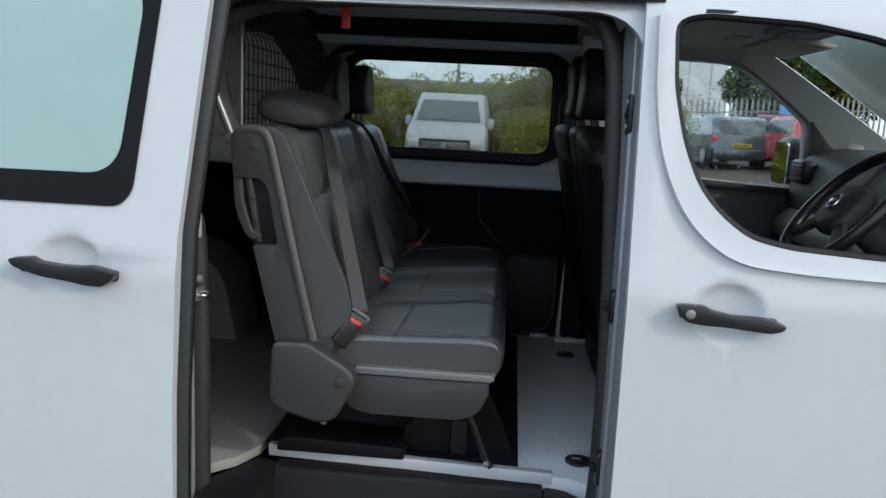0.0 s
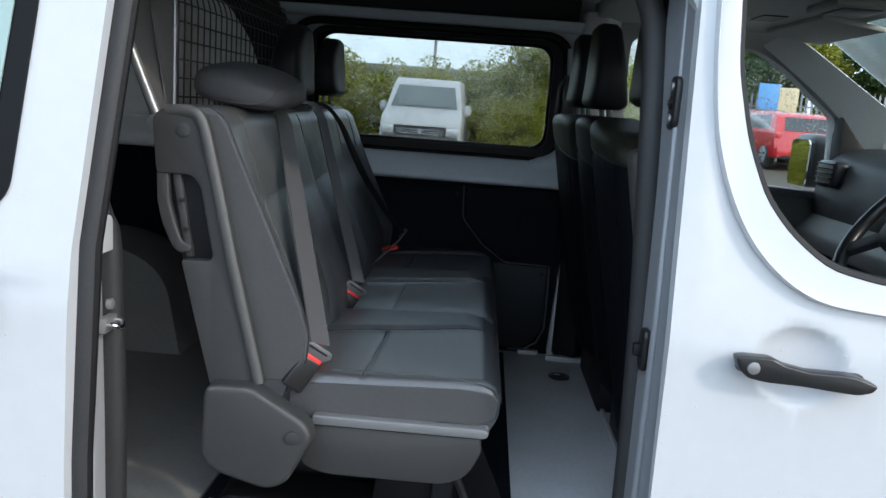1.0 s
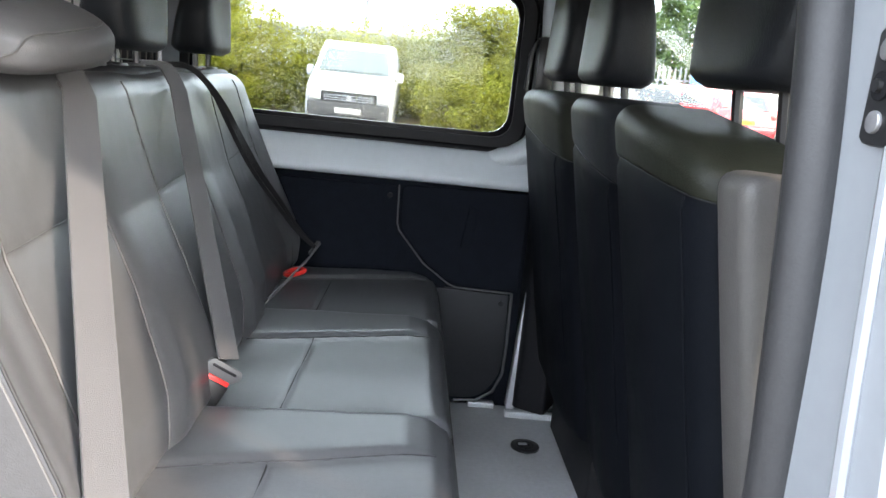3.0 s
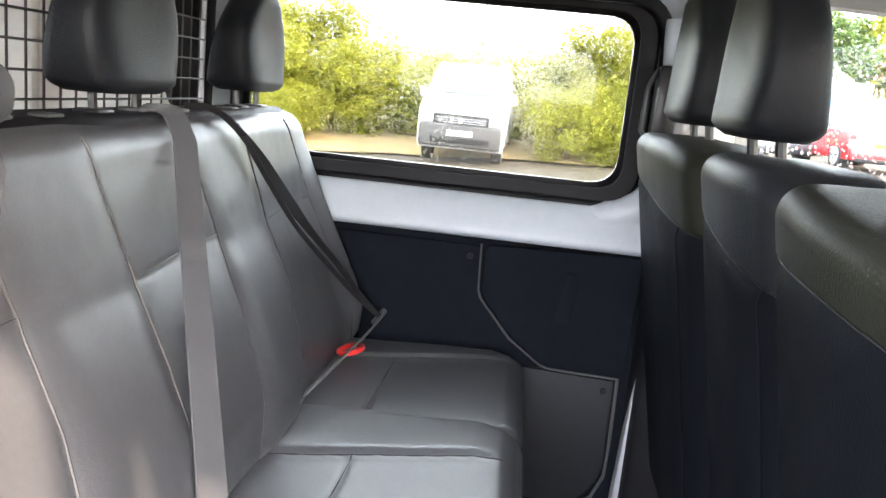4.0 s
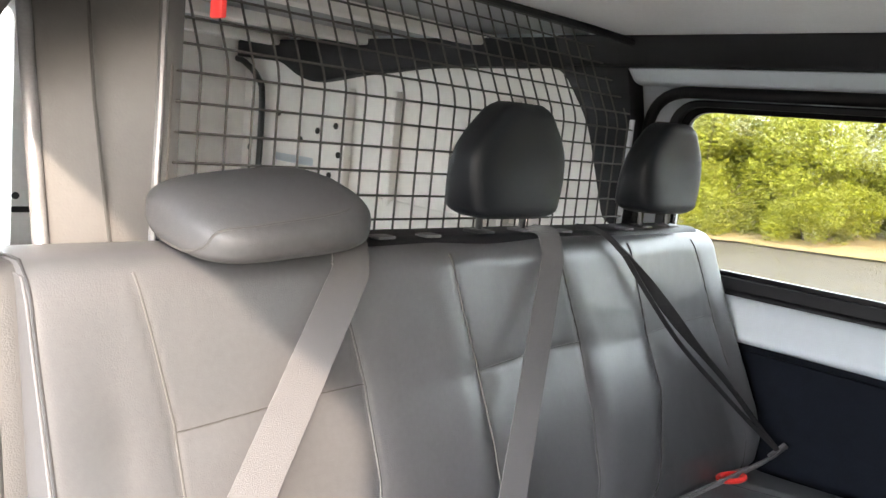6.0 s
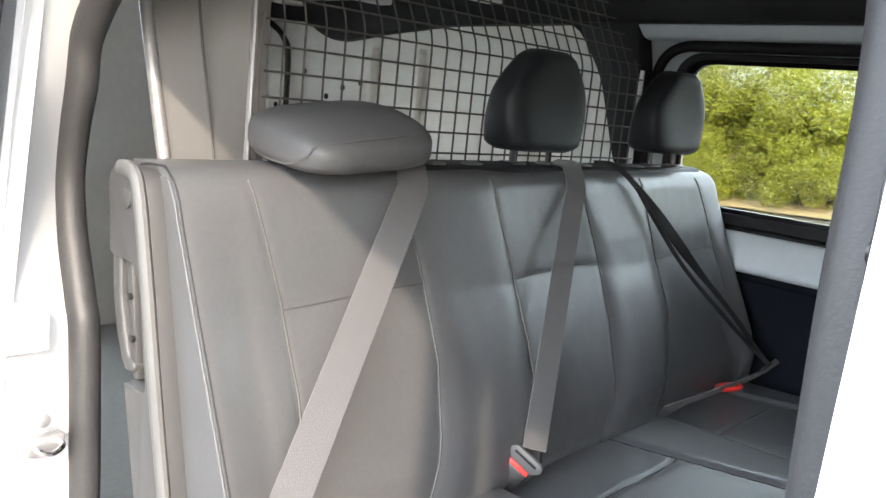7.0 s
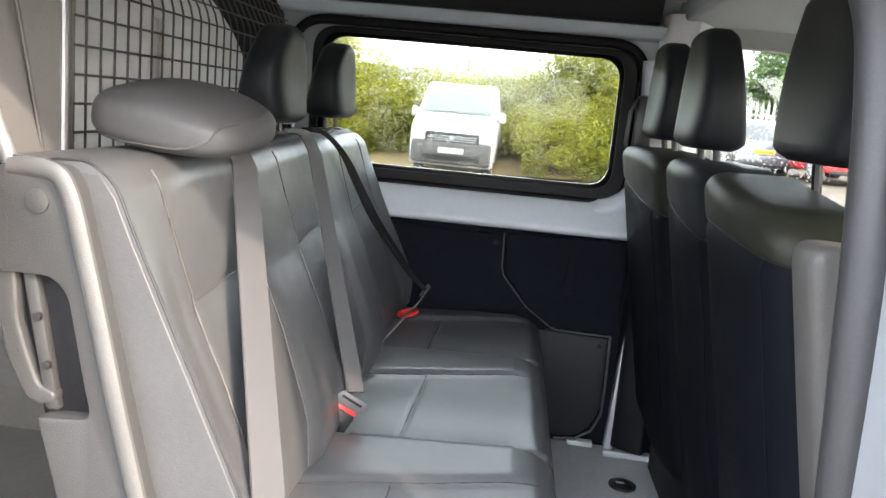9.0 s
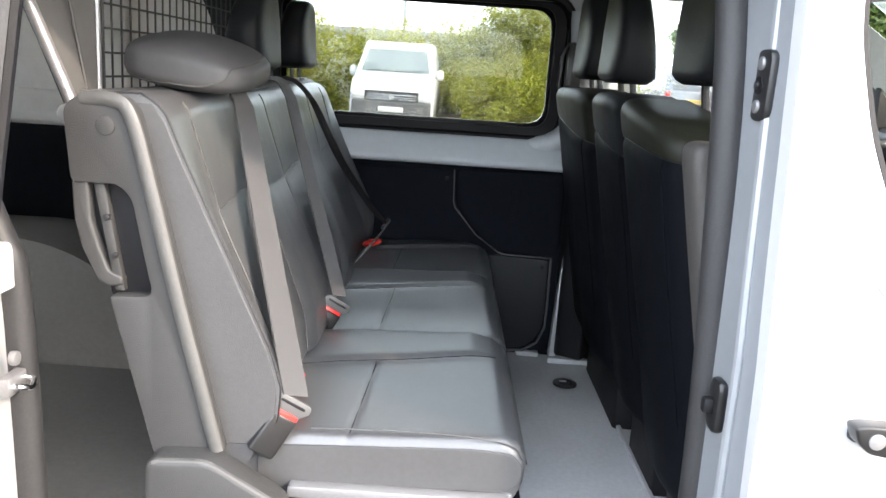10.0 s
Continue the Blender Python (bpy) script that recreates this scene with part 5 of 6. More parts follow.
# far cab door
far_hole = rounded([(0.80, 1.345), (1.558, 1.300), (1.552, 1.45), (1.545, 1.565), (1.354, 1.722), (1.24, 1.785), (0.80, 1.80)], [0.05, 0.02, 0.02, 0.02, 0.05, 0.05, 0.05], 5)
far_door = part("far_door", sheet([(0.68, 0.55), (2.02, 0.55), (2.02, 1.32), (1.86, 1.45), (1.52, 1.74), (1.36, 1.84), (0.68, 1.86)], [far_hole], lambda x, z: 1.675, 0.06), CAB_GREY, van, "grey trimmed far cab door")
part("door_card", prism(rounded([(0.70, 0.60), (1.90, 0.60), (1.90, 1.24), (1.60, 1.285), (0.72, 1.325)], 0.02, 3), "y", 1.630, 1.676, 0.012), material("grey_green_door_lining", (0.085, 0.092, 0.09), 0.6, vary=0.1, scale=8.0, bump=0.3, bump_scale=500.0), far_door, "grey door lining")
part("door_top", prism(rounded([(0.72, 1.318), (1.58, 1.280), (1.60, 1.30), (0.72, 1.345)], 0.006, 2), "y", 1.60, 1.70, 0.006), DASH, far_door)
part("pane", sheet(rounded([(0.78, 1.335), (1.57, 1.29), (1.67, 1.44), (1.43, 1.71), (1.26, 1.795), (0.78, 1.81)], 0.03, 3), [], lambda x, z: 1.708, 0.005), GLASS_CAB, far_door, "rain-beaded door glass").visible_shadow = False
part("quarter_trim", prism([(1.555, 1.29), (1.74, 1.29), (1.72, 1.40), (1.66, 1.44), (1.60, 1.51), (1.546, 1.575)], "y", 1.612, 1.69, 0.006), BLACK, far_door, "black corner trim")
a_pillar = part("windscreen_pillar", ribbon(smooth_line([(1.25, 1.650, 1.795), (1.354, 1.648, 1.722), (1.504, 1.645, 1.605), (1.65, 1.64, 1.458), (1.71, 1.64, 1.36)], 6), smooth_line([(1.30, 1.565, 1.842), (1.397, 1.56, 1.782), (1.53, 1.555, 1.694), (1.803, 1.55, 1.514), (1.93, 1.55, 1.42)], 6), (0.02, 0.03, 0.0), 4), PILLAR_GREY, van, "pale grey windscreen pillar")
part("tweeter", disc((1.715, 1.598, 1.48), (-0.3, -1, 0.3), 0.028, 0.01, 24, 0.003), CAB_GREY, a_pillar)
part("near_pillar", tube([(1.30, 0.12, 1.82), (1.72, 0.12, 1.50), (1.95, 0.14, 1.34)], 0.05, 8, flat=(0.05, 0.035)), CAB_GREY, van)
screen_bm = prism([(0.15, 0.0), (1.60, 0.0), (1.56, 0.88), (0.19, 0.88)], "z", 0.0, 0.005)
screen_bm.transform(Matrix.Translation((2.06, 0, 1.42)) @ Matrix.Rotation(radians(-57), 4, "Y") @ Matrix(((0, 0, 1, 0), (1, 0, 0, 0), (0, 1, 0, 0), (0, 0, 0, 1))))
windscreen = part("windscreen", screen_bm, GLASS_SCREEN, van, "sloping windscreen with rain on it")
windscreen.visible_shadow = False
part("cab_headliner", prism(rounded([(0.66, 1.842), (1.20, 1.842), (1.34, 1.822), (1.42, 1.850), (1.36, 1.905), (0.66, 1.905)], 0.015, 3), "y", 0.16, 1.66, 0.006), CAB_GREY, van, "grey cab headliner")
console = part("roof_console", box(1.14, 1.30, 0.82, 1.02, 1.822, 1.846, 0.01), CAB_GREY, van, "grey roof lamp console")
part("lamp_lens", box(1.17, 1.27, 0.85, 0.99, 1.818, 1.826, 0.004), PALE, console)
visor = part("sun_visor", prism(rounded([(1.22, 1.825), (1.40, 1.800), (1.41, 1.812), (1.22, 1.842)], 0.005, 2), "y", 1.10, 1.55, 0.005), CAB_GREY, van, "folded grey sun visor")
part("visor_label", box(1.10, 1.17, 1.22, 1.34, 1.8385, 1.8425), PALE, visor)
part("bonnet", prism([(2.08, 1.38), (2.25, 1.28), (2.62, 1.14), (2.70, 0.55), (2.08, 0.55)], "y", 0.10, 1.72, 0.03), PAINT, van, "short white bonnet")
part("floor_pan", box(-2.2, 2.6, 0.08, 1.76, 0.34, 0.40), BLACK, van)
part("cab_floor", box(0.80, 2.1, 0.18, 1.66, 0.56, 0.60), CARPET, van)
mirror = part("wing_mirror", ball((1.612, 1.975, 1.405), (0.055, 0.105, 0.105), 0.5, 0.5, 28, 16), BLACK_SATIN, van, "black far wing mirror")
part("mirror_arm", tube([(1.63, 1.72, 1.33), (1.64, 1.90, 1.34)], 0.025, 8), BLACK_SATIN, mirror)
MIRROR = material("mirror_face", (0.85, 0.87, 0.86), 0.02, metal=1.0, vary=0.01, rough_vary=0.01)
part("mirror_face", prism(rounded([(1.885, 1.305), (2.065, 1.305), (2.065, 1.485), (1.885, 1.485)], 0.03, 5), "x", 1.556, 1.562), MIRROR, mirror, "mirror glass")

# ---- outside ----
GX, GY = 0.054, 0.010


def ground_z(x, y):
    return GX * x + GY * y - 0.02


bm = bmesh.new()
bmesh.ops.create_grid(bm, x_segments=60, y_segments=60, size=1)
for v in bm.verts:
    s = Vector((math.copysign(abs(v.co.x) ** 2.2, v.co.x) * 900, math.copysign(abs(v.co.y) ** 2.2, v.co.y) * 900))
    far = max(0, s.length - 60)
    k = 1 / (1 + far / 30)
    v.co = Vector((s.x, s.y, ground_z(s.x, s.y) * k - 0.0 + 0.02 * noise.noise(Vector((s.x * 0.2, s.y * 0.2, 0)))))
tagged(part("ground", bm, ASPHALT), "wet worn grey car park surface", "ground", kind="structure")

bm = bmesh.new()
bmesh.ops.create_grid(bm, x_segments=60, y_segments=14, size=1)
for v in bm.verts:
    x, y = -11 + 15.5 * v.co.x, 20.5 + 3.6 * v.co.y
    if v.co.y < -0.9:
        y += 0.6 * noise.noise(Vector((x * 0.7, 1.7, 0)))
    v.co = Vector((x, y, ground_z(x, y) + 0.05 + 0.35 * max(0, v.co.y + 0.9) ** 0.7 * (1 + 0.3 * noise.noise(Vector((x * 0.5, y * 0.5, 2))))))
tagged(part("verge", bm, VERGE), "bare earth verge under the bushes", "verge", kind="structure")


def leaf_material(name, a, b):
    m = bpy.data.materials.new(name)
    m.use_nodes = True
    n, l = m.node_tree.nodes, m.node_tree.links
    p = n["Principled BSDF"]
    g = n.new("ShaderNodeNewGeometry")
    r = n.new("ShaderNodeValToRGB")
    r.color_ramp.elements[0].color, r.color_ramp.elements[1].color = (*a, 1), (*b, 1)
    l.new(g.outputs["Random Per Island"], r.inputs[0])
    tc = n.new("ShaderNodeTexCoord")
    no = n.new("ShaderNodeTexNoise")
    no.inputs["Scale"].default_value = 1.3
    l.new(tc.outputs["Object"], no.inputs["Vector"])
    mr = n.new("ShaderNodeMapRange")
    mr.inputs[3].default_value, mr.inputs[4].default_value = 0.78, 1.26
    l.new(no.outputs[0], mr.inputs[0])
    mx = n.new("ShaderNodeMix")
    mx.data_type, mx.blend_type = "RGBA", "MULTIPLY"
    mx.inputs[0].default_value = 1.0
    l.new(r.outputs[0], mx.inputs[6])
    l.new(mr.outputs[0], mx.inputs[7])
    l.new(mx.outputs[2], p.inputs["Base Color"])
    p.inputs["Roughness"].default_value = 0.45
    tr = n.new("ShaderNodeBsdfTranslucent")
    l.new(mx.outputs[2], tr.inputs["Color"])
    ms = n.new("ShaderNodeMixShader")
    ms.inputs[0].default_value = 0.42
    l.new(p.outputs[0], ms.inputs[1])
    l.new(tr.outputs[0], ms.inputs[2])
    l.new(ms.outputs[0], n["Material Output"].inputs["Surface"])
    return m


LEAF = leaf_material("bright_leaves", (0.17, 0.190, 0.019), (0.315, 0.320, 0.032))
LEAF_DARK = leaf_material("dark_leaves", (0.035, 0.07, 0.02), (0.11, 0.17, 0.04))
BARK = material("bark", (0.10, 0.075, 0.05), 0.9, vary=0.3, scale=8.0, bump=0.8, bump_scale=60.0)


def foliage(rng, clumps, leaves, size):
    """Leaves as small bent quads gathered in clumps: (centre, radius)."""
    verts, faces = [], []
    for c, rad in clumps:
        for _ in range(leaves):
            d = Vector((rng.gauss(0, 1), rng.gauss(0, 1), rng.gauss(0, 1))).normalized() * rad * (0.35 + 0.65 * rng.random() ** 0.4)
            d.z *= 0.8
            p = Vector(c) + d
            a = Vector((rng.uniform(-1, 1), rng.uniform(-1, 1), rng.uniform(-0.6, 0.6))).normalized()
            b = a.cross(Vector((rng.uniform(-1, 1), rng.uniform(-1, 1), rng.uniform(-1, 1)))).normalized()
            s = size * rng.uniform(0.6, 1.4)
            k = len(verts)
            verts += [p - a * s, p + b * s * 0.45, p + a * s, p - b * s * 0.45]
            faces.append((k, k + 1, k + 2, k + 3))
    me = bpy.data.meshes.new("crown")
    me.from_pydata([tuple(v) for v in verts], [], faces)
    return me


def plant(name, label, category, seed, height, width, leaves, size, mat, trunk_r, crown_from, group):
    """A shrub or tree at the origin: tapered stems with limbs, and a crown of leaf clumps with gaps."""
    rng = random.Random(seed)
    t = thing(name, label, category, (0, 0, 0), group)
    clumps = []
    tb = bmesh.new()
    stems = 4 if trunk_r < 0.06 else 1
    for s in range(stems):
        a0 = rng.uniform(0, 6.28)
        base = Vector((0.15 * math.cos(a0), 0.15 * math.sin(a0), -0.2)) if stems > 1 else Vector((0, 0, -0.2))
        top = Vector((width * 0.3 * math.cos(a0), width * 0.3 * math.sin(a0), height * 0.85)) if stems > 1 else Vector((rng.uniform(-0.3, 0.3), rng.uniform(-0.3, 0.3), height * 0.85))
        for k in range(6):
            p, q = base.lerp(top, k / 6), base.lerp(top, (k + 1) / 6)
            tube([p, q], trunk_r * (1 - 0.13 * k), 6, False, tb)
        for _ in range(5):
            f = rng.uniform(0.3, 0.95)
            p = base.lerp(top, f)
            q = p + Vector((rng.uniform(-1, 1), rng.uniform(-1, 1), rng.uniform(0.2, 0.9))) * width * 0.3
            tube([p, p.lerp(q, 0.5) + Vector((0, 0, 0.05)), q], trunk_r * 0.35, 5, False, tb)
            clumps.append((q, width * rng.uniform(0.13, 0.24)))
    for _ in range(46):
        z = rng.uniform(crown_from, height)
        f = (z - crown_from) / (height - crown_from)
        rr = width * 0.5 * math.sqrt(max(0.05, 1 - (2 * f - 0.85) ** 2 * 0.8)) * rng.uniform(0.3, 1.0)
        a = rng.uniform(0, 6.28)
        clumps.append((Vector((rr * math.cos(a), rr * math.sin(a), z)), width * rng.uniform(0.10, 0.20)))
    part("trunk", tb, BARK, t)
    me = foliage(rng, clumps, leaves, size)
    me.materials.append(mat)
    crown = new("crown", me)
    crown.parent = t
    return t


rng = random.Random(11)
bush_a = plant("bush", "bright green leafy roadside bush", "bush", 3, 3.0, 3.4, 430, 0.044, LEAF, 0.035, 0.15, "roadside bushes")
bush_b = plant("bush", "bright green leafy roadside bush", "bush", 8, 3.6, 3.0, 430, 0.044, LEAF, 0.035, 0.15, "roadside bushes")
bush_c = plant("bush", "low leafy roadside bush", "bush", 15, 1.7, 3.0, 430, 0.040, LEAF, 0.03, 0.05, "roadside bushes")
spots = [(-14.5, 21.5, 1.25, 0), (-12.4, 19.8, 1.2, 1), (-10.6, 21.2, 1.35, 0), (-9.0, 19.3, 1.05, 1), (-7.6, 20.8, 1.25, 0), (-6.2, 19.4, 1.0, 0), (-5.2, 21.0, 1.0, 1), (-4.0, 19.6, 0.78, 0), (-3.0, 20.6, 1.18, 2), (-1.9, 20.9, 1.12, 2), (-0.4, 20.6, 1.12, 2), (0.9, 19.6, 0.75, 0), (2.0, 18.6, 0.80, 1), (2.9, 19.6, 0.95, 0), (3.5, 18.9, 0.7, 0), (1.4, 17.6, 0.8, 2), (3.0, 17.4, 0.85, 2), (-8.2, 18.3, 0.8, 2), (-11.2, 18.6, 0.8, 2), (-5.6, 18.2, 0.7, 2)]
shapes = (bush_a, bush_b, bush_c)
placed = set()
for x, y, s, k in spots:
    m = Matrix.Translation((x, y, ground_z(x, y) + 0.05)) @ Matrix.Rotation(rng.uniform(0, 6.28), 4, "Z")
    o = shapes[k] if k not in placed else copy_thing(shapes[k], m)
    placed.add(k)
    o.matrix_basis = m @ Matrix.Diagonal((s, s, s, 1))

tree_a = plant("tree", "broad green tree behind the car park", "tree", 21, 7.5, 6.0, 300, 0.16, LEAF_DARK, 0.16, 2.0, "trees")
tree_b = plant("tree", "broad green tree behind the car park", "tree", 27, 6.5, 5.0, 300, 0.15, LEAF, 0.14, 1.4, "trees")
tspots = [(10.3, 30.0, 0.64, 0), (11.5, 33.5, 0.58, 0), (11.2, 32.0, 0.62, 0), (12.6, 31.0, 0.72, 1), (15.5, 31.0, 0.75, 0), (18.5, 32.0, 0.85, 1), (22.5, 30.0, 0.9, 1), (27, 29, 1.0, 0), (31, 24, 0.9, 1), (36, 20, 1.0, 0), (40, 14, 1.1, 1)]
placed = set()
for x, y, s, k in tspots:
    m = Matrix.Translation((x, y, ground_z(x, y) * 0.9)) @ Matrix.Rotation(rng.uniform(0, 6.28), 4, "Z")
    src = (tree_a, tree_b)[k]
    o = src if k not in placed else copy_thing(src, m)
    placed.add(k)
    o.matrix_basis = m @ Matrix.Diagonal((s, s, s, 1))

# parked vehicles
def tapered(profile, width, waist, lean, r=0.04):
    """A car body: side profile (y, z) across the width, drawn in above the waist."""
    bm = prism(profile, "x", -width / 2, width / 2, 0)
    for z in (waist, waist - 0.2, waist + 0.18, waist + 0.36):
        bmesh.ops.bisect_plane(bm, geom=bm.verts[:] + bm.edges[:] + bm.faces[:], plane_co=(0, 0, z), plane_no=(0, 0, 1))
    for v in bm.verts:
        if v.co.z > waist:
            v.co.x *= 1 - lean * (v.co.z - waist)
        elif v.co.z < 0.5:
            v.co.x *= 1 - 0.15 * (0.5 - v.co.z)
    bmesh.ops.recalc_face_normals(bm, faces=bm.faces)
    return bevelled(bm, r, 3, 28)


def add_wheels(t, track, ys, r=0.32):
    for y in ys:
        for s in (-1, 1):
            w = part("wheel", disc((s * track, y, r), (1, 0, 0), r, 0.21, 28, 0.03), TYRE, t)
            part("rim", disc((s * (track + 0.10), y, r), (1, 0, 0), r * 0.66, 0.03, 24, 0.008), STEEL, w)
            for k in range(5):
                part("spoke", box(-0.008, 0.008, -0.022, 0.022, 0.04, r * 0.62, 0.004, 1, None, Matrix.Translation((s * (track + 0.115), y, r)) @ Matrix.Rotation(2 * math.pi * k / 5, 4, "X")), CHROME, w)


PLATE = material("yellow_plate", (0.75, 0.52, 0.03), 0.4, vary=0.05)
TAIL = material("red_lamp_lens", (0.55, 0.02, 0.02), 0.15, vary=0.1, coat=0.8)
LAMP = material("clear_lamp_lens", (0.55, 0.57, 0.58), 0.1, vary=0.1, metal=0.3, coat=0.8)


def hatchback(label, paint, length, width, height, rot, x, y):
    """A parked hatchback, its tail towards -y before it is turned."""
    t = thing("hatchback", label, "car", (0, 0, 0))
    h = height
    prof = rounded([(0.0, 0.28), (-0.03, 0.55), (0.04, 0.92), (0.28, h - 0.10), (0.55, h), (length * 0.52, h), (length * 0.70, 0.98), (length - 0.25, 0.82), (length - 0.03, 0.62), (length, 0.28)], [0.06, 0.06, 0.08, 0.12, 0.2, 0.3, 0.12, 0.2, 0.12, 0.06], 4)
    part("body", tapered(prof, width, 0.90, 0.28), paint, t)
    wz, tz = 0.95, h - 0.13
    part("rear_window", prism([(-width * 0.36, 0), (width * 0.36, 0), (width * 0.32, 1), (-width * 0.32, 1)], "y", -0.012, 0.012, 0, 2, None, Matrix.Translation((0, 0.055, wz)) @ Matrix(((1, 0, 0, 0), (0, 1, 0.215, 0), (0, 0, tz - wz, 0), (0, 0, 0, 1)))), DARK_GLASS, t, "dark rear glass")
    for s in (-1, 1):
        xs = s * width / 2
        part("side_window", prism([(0.42, 0.955), (length * 0.64, 0.955), (length * 0.52, h - 0.09), (0.55, h - 0.10)], "x", -0.006, 0.006, 0, 2, None, Matrix.Translation((xs * 0.995, 0, 0)) @ Matrix(((1, 0, -0.28 * s * width / 2, 0.90 * 0.28 * s * width / 2), (0, 1, 0, 0), (0, 0, 1, 0), (0, 0, 0, 1)))), DARK_GLASS, t, "dark side glass")
        part("tail_light", box(s * width * 0.5 - s * 0.02 - 0.14 * (s > 0), s * width * 0.5 - s * 0.02 + 0.14 * (s < 0), -0.012, 0.16, 0.74, 0.90, 0.03), TAIL, t, "red tail light")
        part("door_mirror", ball((s * (width / 2 + 0.08), length * 0.62, 0.98), (0.09, 0.06, 0.07), 0.7, 0.7, 16, 10), paint, t)
    plate = part("number_plate", box(-0.26, 0.26, -0.05, -0.02, 0.60, 0.70, 0.004), PLATE, t, "yellow plate")
    for k in range(7):
        part("plate_bar", box(-0.21 + k * 0.062, -0.175 + k * 0.062, -0.053, -0.049, 0.62, 0.68), BLACK, plate)
    part("bumper", box(-width * 0.47, width * 0.47, -0.07, 0.25, 0.28, 0.56, 0.05, 3), paint, t)
    part("lower_bumper", box(-width * 0.40, width * 0.40, -0.075, 0.1, 0.24, 0.36, 0.03), BLACK, t)
    add_wheels(t, width / 2 - 0.11, (0.62, length - 0.80))
    t.matrix_basis = Matrix.Translation((x, y, ground_z(x, y))) @ Matrix.Rotation(radians(rot), 4, "Z")
    return t


CAR_GREY = material("grey_car_paint", (0.075, 0.084, 0.093), 0.25, metal=0.4, vary=0.05, coat=0.8)
CAR_MAROON = material("maroon_car_paint", (0.16, 0.025, 0.025), 0.3, metal=0.2, vary=0.06, coat=0.7)
CAR_RED = material("red_car_paint", (0.50, 0.018, 0.022), 0.25, vary=0.05, coat=0.8)
CAR_SILVER = material("silver_car_paint", (0.55, 0.57, 0.58), 0.3, metal=0.5, vary=0.05, coat=0.8)
hatchback("dark grey parked hatchback with red tail lights", CAR_GREY, 4.2, 1.66, 1.44, 4, 6.62, 20.4)
hatchback("dark red parked hatchback", CAR_MAROON, 4.1, 1.76, 1.48, -14, 8.9, 24.2)
hatchback("small bright red parked hatchback", CAR_RED, 3.7, 1.68, 1.40, 3, 8.2, 18.5)
hatchback("pale silver parked hatchback car", CAR_SILVER, 4.2, 1.74, 1.46, 75, 14.6, 15.5)

# white van parked facing the viewer
# Base lifted to greenish grey: the sky's reflection is put into the glass colour.
SKY_TONED_SCREEN = material("sky_toned_car_screen", (0.09, 0.115, 0.115), 0.22, vary=0.25, scale=30.0, coat=0.5)
pv = thing("parked_van", "white panel van parked nose on before the bushes", "van")
pw, ph = 1.72, 2.02
prof = rounded([(0.0, 0.30), (-0.04, 0.62), (0.02, 1.02), (0.14, 1.14), (0.60, 1.33), (1.20, 1.90), (1.42, ph), (4.9, ph), (4.95, 0.32)], [0.08, 0.08, 0.10, 0.14, 0.10, 0.10, 0.2, 0.1, 0.06], 4)
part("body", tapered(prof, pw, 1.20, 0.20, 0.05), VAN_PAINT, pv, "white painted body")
part("windscreen", prism([(-pw * 0.425, 0), (pw * 0.425, 0), (pw * 0.365, 1), (-pw * 0.365, 1)], "y", -0.015, 0.015, 0, 2, None, Matrix.Translation((0, 0.640, 1.372)) @ Matrix(((1, 0, 0, 0), (0, 1, 0.505, 0), (0, 0, 0.48, 0), (0, 0, 0, 1)))), SKY_TONED_SCREEN, pv, "rain-wet windscreen with sky reflection in its greenish colour")
grille = part("grille", box(-0.56, 0.56, -0.055, 0.02, 0.80, 0.99, 0.015), BLACK, pv, "black grille")
for k in range(3):
    part("grille_bar", box(-0.50, 0.50, -0.062, -0.05, 0.82 + k * 0.045, 0.832 + k * 0.045, 0.002), CHROME, grille)
part("badge", disc((0, -0.066, 0.885), (0, 1, 0), 0.055, 0.012, 24), CHROME, grille)
for s in (-1, 1):
    part("headlight", box(min(s * 0.53, s * 0.83), max(s * 0.53, s * 0.83), -0.045, 0.22, 0.79, 0.98, 0.04, 3), LAMP, pv, "clear headlight")
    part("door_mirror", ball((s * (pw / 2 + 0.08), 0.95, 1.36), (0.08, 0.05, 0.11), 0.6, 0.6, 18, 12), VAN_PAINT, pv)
    part("mirror_arm", tube([(s * pw / 2 * 0.97, 0.98, 1.30), (s * (pw / 2 + 0.06), 0.96, 1.32)], 0.02, 8), BLACK, pv)
    part("wiper", tube([(s * 0.28 - 0.3, 0.645, 1.392), (s * 0.28 + 0.3, 0.675, 1.418)], 0.01, 6), BLACK, pv)
part("bumper", box(-pw * 0.48, pw * 0.48, -0.09, 0.3, 0.34, 0.80, 0.06, 3), material("grey_bumper", (0.045, 0.045, 0.048), 0.55), pv, "grey plastic bumper")
part("air_intake", box(-0.6, 0.6, -0.10, -0.05, 0.42, 0.54, 0.01), BLACK, pv)
part("number_plate", box(-0.26, 0.26, -0.115, -0.09, 0.57, 0.68, 0.004), material("white_plate", (0.45, 0.45, 0.44), 0.4), pv, "white plate")
add_wheels(pv, pw / 2 - 0.13, (0.85, 3.9), 0.33)
px, py = -1.02, 15.7
pv.matrix_basis = Matrix.Translation((px, py, ground_z(px, py))) @ Matrix.Rotation(radians(-1.0), 4, "Z")

# buildings, fence and poles beyond
CLAD = material("pale_cladding", (0.50, 0.52, 0.53), 0.5, vary=0.06, scale=0.4, dirt=(0.40, 0.42, 0.42), dirt_scale=0.2)
ROOF = material("grey_roof_sheet", (0.22, 0.23, 0.24), 0.6, vary=0.1, scale=0.5)


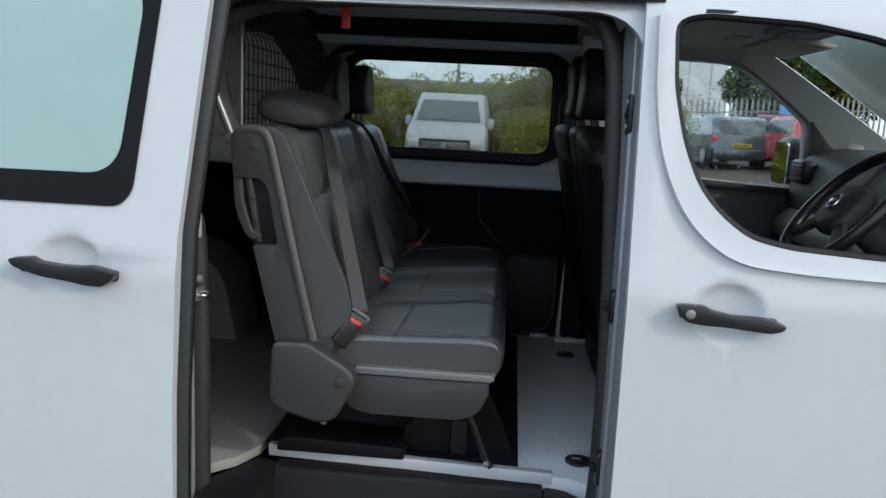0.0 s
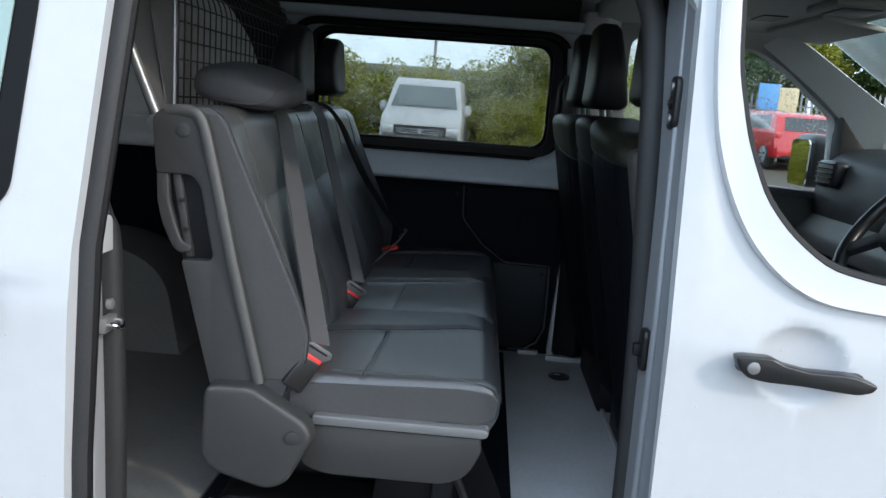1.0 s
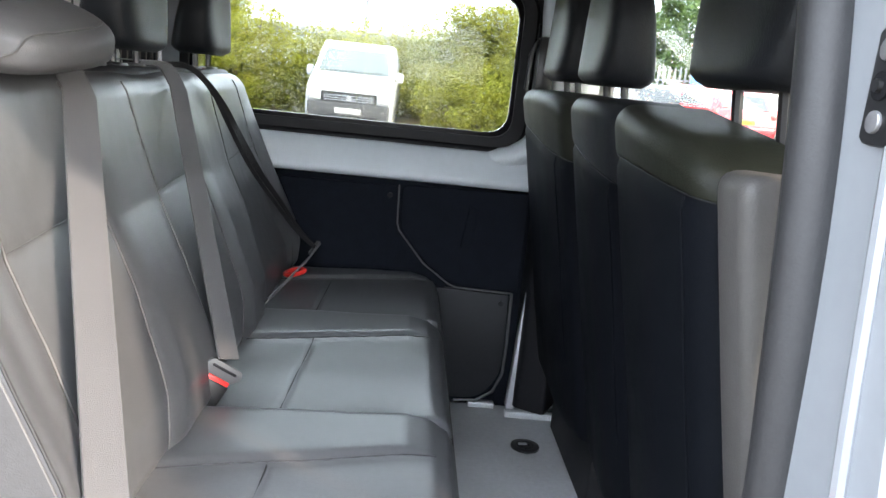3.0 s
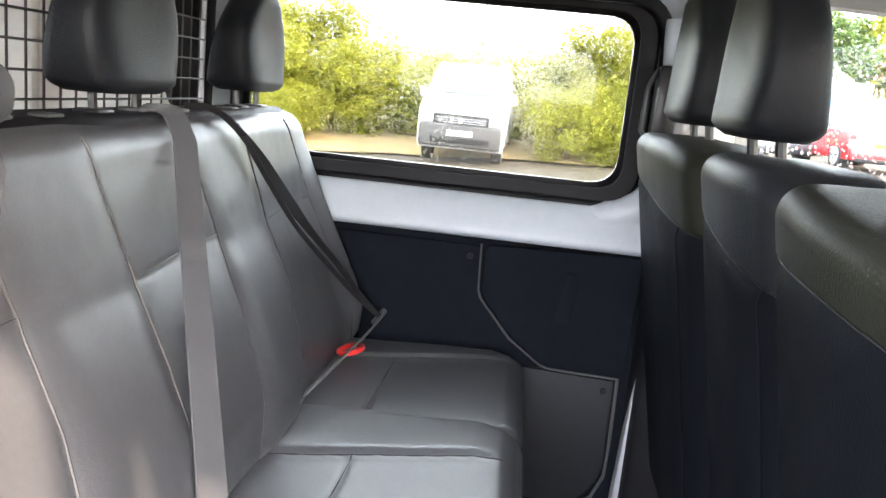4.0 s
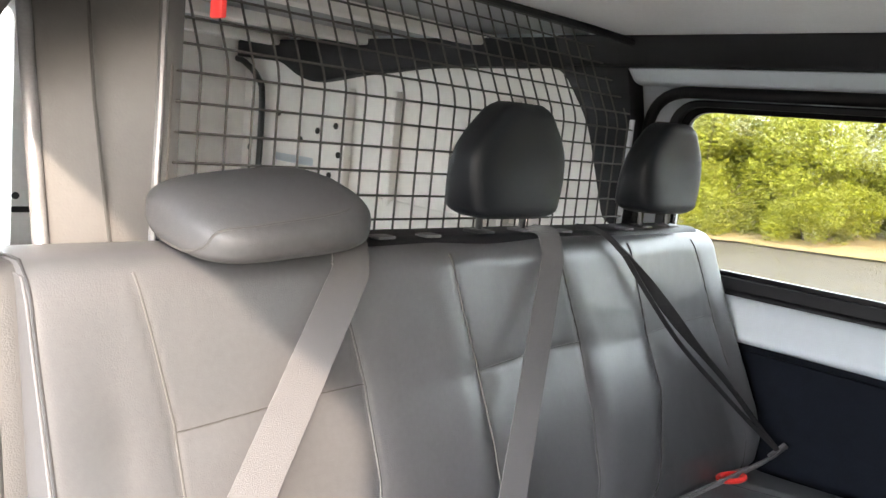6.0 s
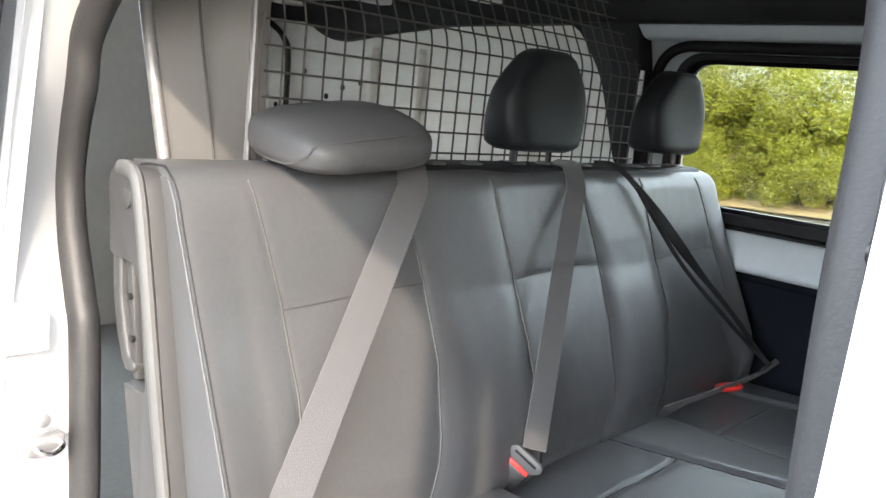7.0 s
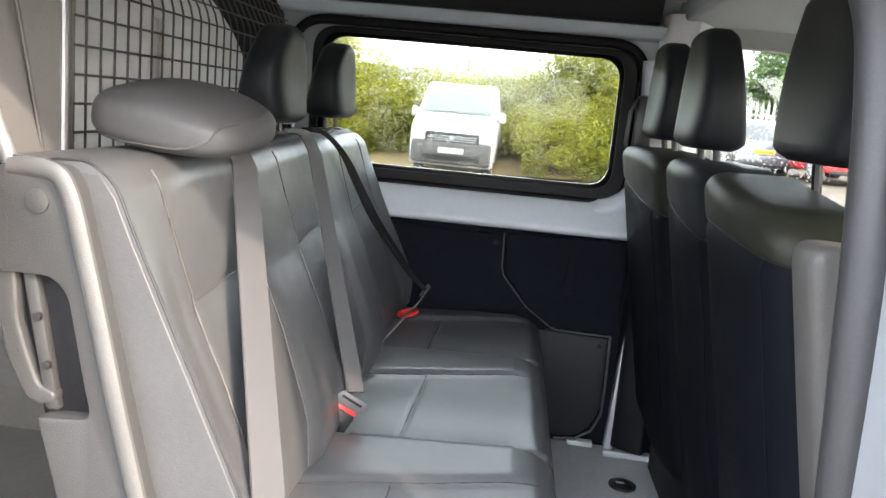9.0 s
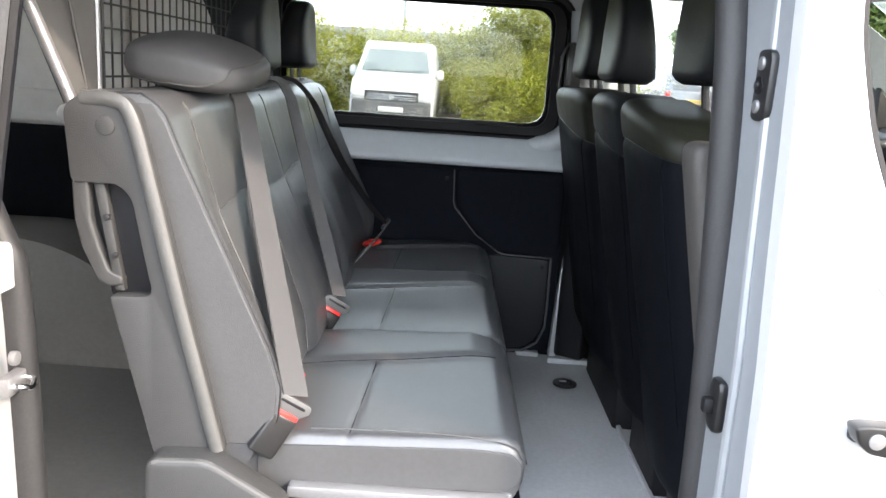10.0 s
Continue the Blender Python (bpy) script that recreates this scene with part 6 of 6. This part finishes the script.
def shed(label, x0, x1, y, depth, h, windows):
    """A low industrial building with an eaves band, doors and ribbed cladding."""
    t = thing("industrial_building", label, "building", ((x0 + x1) / 2, y, 0))
    part("wall", box(x0, x1, y, y + depth, -0.5, h, 0.02), CLAD, t)
    part("eaves", box(x0 - 0.3, x1 + 0.3, y - 0.35, y + depth, h, h + 0.5, 0.03), ROOF, t)
    n = int((x1 - x0) / 1.2)
    for i in range(n):
        part("cladding_rib", box(x0 + 1.2 * i + 0.5, x0 + 1.2 * i + 0.58, y - 0.04, y + 0.01, 0.2, h - 0.05), CLAD, t)
    for wx in windows:
        w = part("window", box(wx, wx + 1.6, y - 0.06, y + 0.02, h * 0.45, h * 0.45 + 1.0, 0.02), DARK_GLASS, t)
        part("window_frame", box(wx - 0.06, wx + 1.66, y - 0.05, y - 0.03, h * 0.45 - 0.06, h * 0.45, 0.01), ALU, w)
    return t


shed("long low pale industrial building with a grey eaves band", -34.0, 3.0, 46.0, 12.0, 3.2, (-24, -18, -11, -5))
shed("tall pale industrial building", 6.0, 12.2, 44.0, 10.0, 7.5, (8.2,))
fence = thing("palisade_fence", "grey steel palisade fence behind the cars", "fence", (14, 27, 0))
PALING = material("galvanised_steel", (0.24, 0.25, 0.26), 0.5, metal=0.5, vary=0.1, scale=4.0)
pale_mesh = None
for i in range(110):
    x = 4.5 + 0.19 * i
    z = ground_z(x, 27.5)
    if pale_mesh is None:
        first = part("pale", prism([(-0.035, 0.05), (0.035, 0.05), (0.035, 1.9), (0.0, 2.05), (-0.035, 1.9)], "y", -0.01, 0.01), PALING, fence)
        pale_mesh = first.data
        first.location = (x, 27.5, z)
        continue
    o = new("pale", pale_mesh)
    o.parent = fence
    o.matrix_parent_inverse = Matrix.Translation(fence.location).inverted()
    o.location = (x, 27.5, z)
for h in (0.45, 1.55):
    part("rail", tube([(4.4, 27.53, ground_z(4.4, 27.5) + h), (25.5, 27.53, ground_z(25.5, 27.5) + h)], 0.03, 4), PALING, fence)
sign = thing("sign_board", "blue and pale printed sign board on posts", "sign", (10.2, 26.8, 0))
SIGN_BLUE = material("blue_sign", (0.10, 0.30, 0.62), 0.5, vary=0.1)
SIGN_SAND = material("sand_sign", (0.62, 0.50, 0.30), 0.5, vary=0.1)
zs = ground_z(10.2, 26.8)
part("board", box(9.6, 10.3, 26.78, 26.84, zs + 1.0, zs + 2.3, 0.01), SIGN_BLUE, sign)
part("board", box(10.3, 10.95, 26.78, 26.84, zs + 1.0, zs + 2.2, 0.01), SIGN_SAND, sign)
for x in (9.7, 10.85):
    part("post", tube([(x, 26.87, zs - 0.1), (x, 26.87, zs + 2.2)], 0.04, 8), PALING, sign)


def pole(x, y, h, label):
    t = thing("lamp_post", label, "lamp post", (x, y, 0), "poles")
    part("column", tube([(x, y, -0.5), (x, y, h * 0.5), (x, y, h)], 0.07, 10), PALING, t)
    part("arm", tube([(x, y, h - 0.05), (x + 0.5, y - 0.2, h + 0.08)], 0.035, 8), PALING, t)
    part("lantern", box(x + 0.35, x + 0.85, y - 0.35, y - 0.12, h + 0.04, h + 0.14, 0.03), STEEL, t)


pole(-2.0, 34.0, 8.0, "slim grey lamp post")
pole(-8.0, 33.0, 8.0, "slim grey lamp post")
pole(21.0, 25.0, 7.0, "slim grey lamp post")

# the van's own wheels, under its body
for x in (-1.38, 1.72):
    for y in (0.24, 1.58):
        z = ground_z(x, y) + 0.30
        w = part("wheel", disc((x, y, z), (0, 1, 0), 0.30, 0.20, 28, 0.03), TYRE, van)
        part("rim", disc((x, y + (0.095 if y > 1 else -0.095), z), (0, 1, 0), 0.20, 0.03, 24, 0.008), STEEL, w)
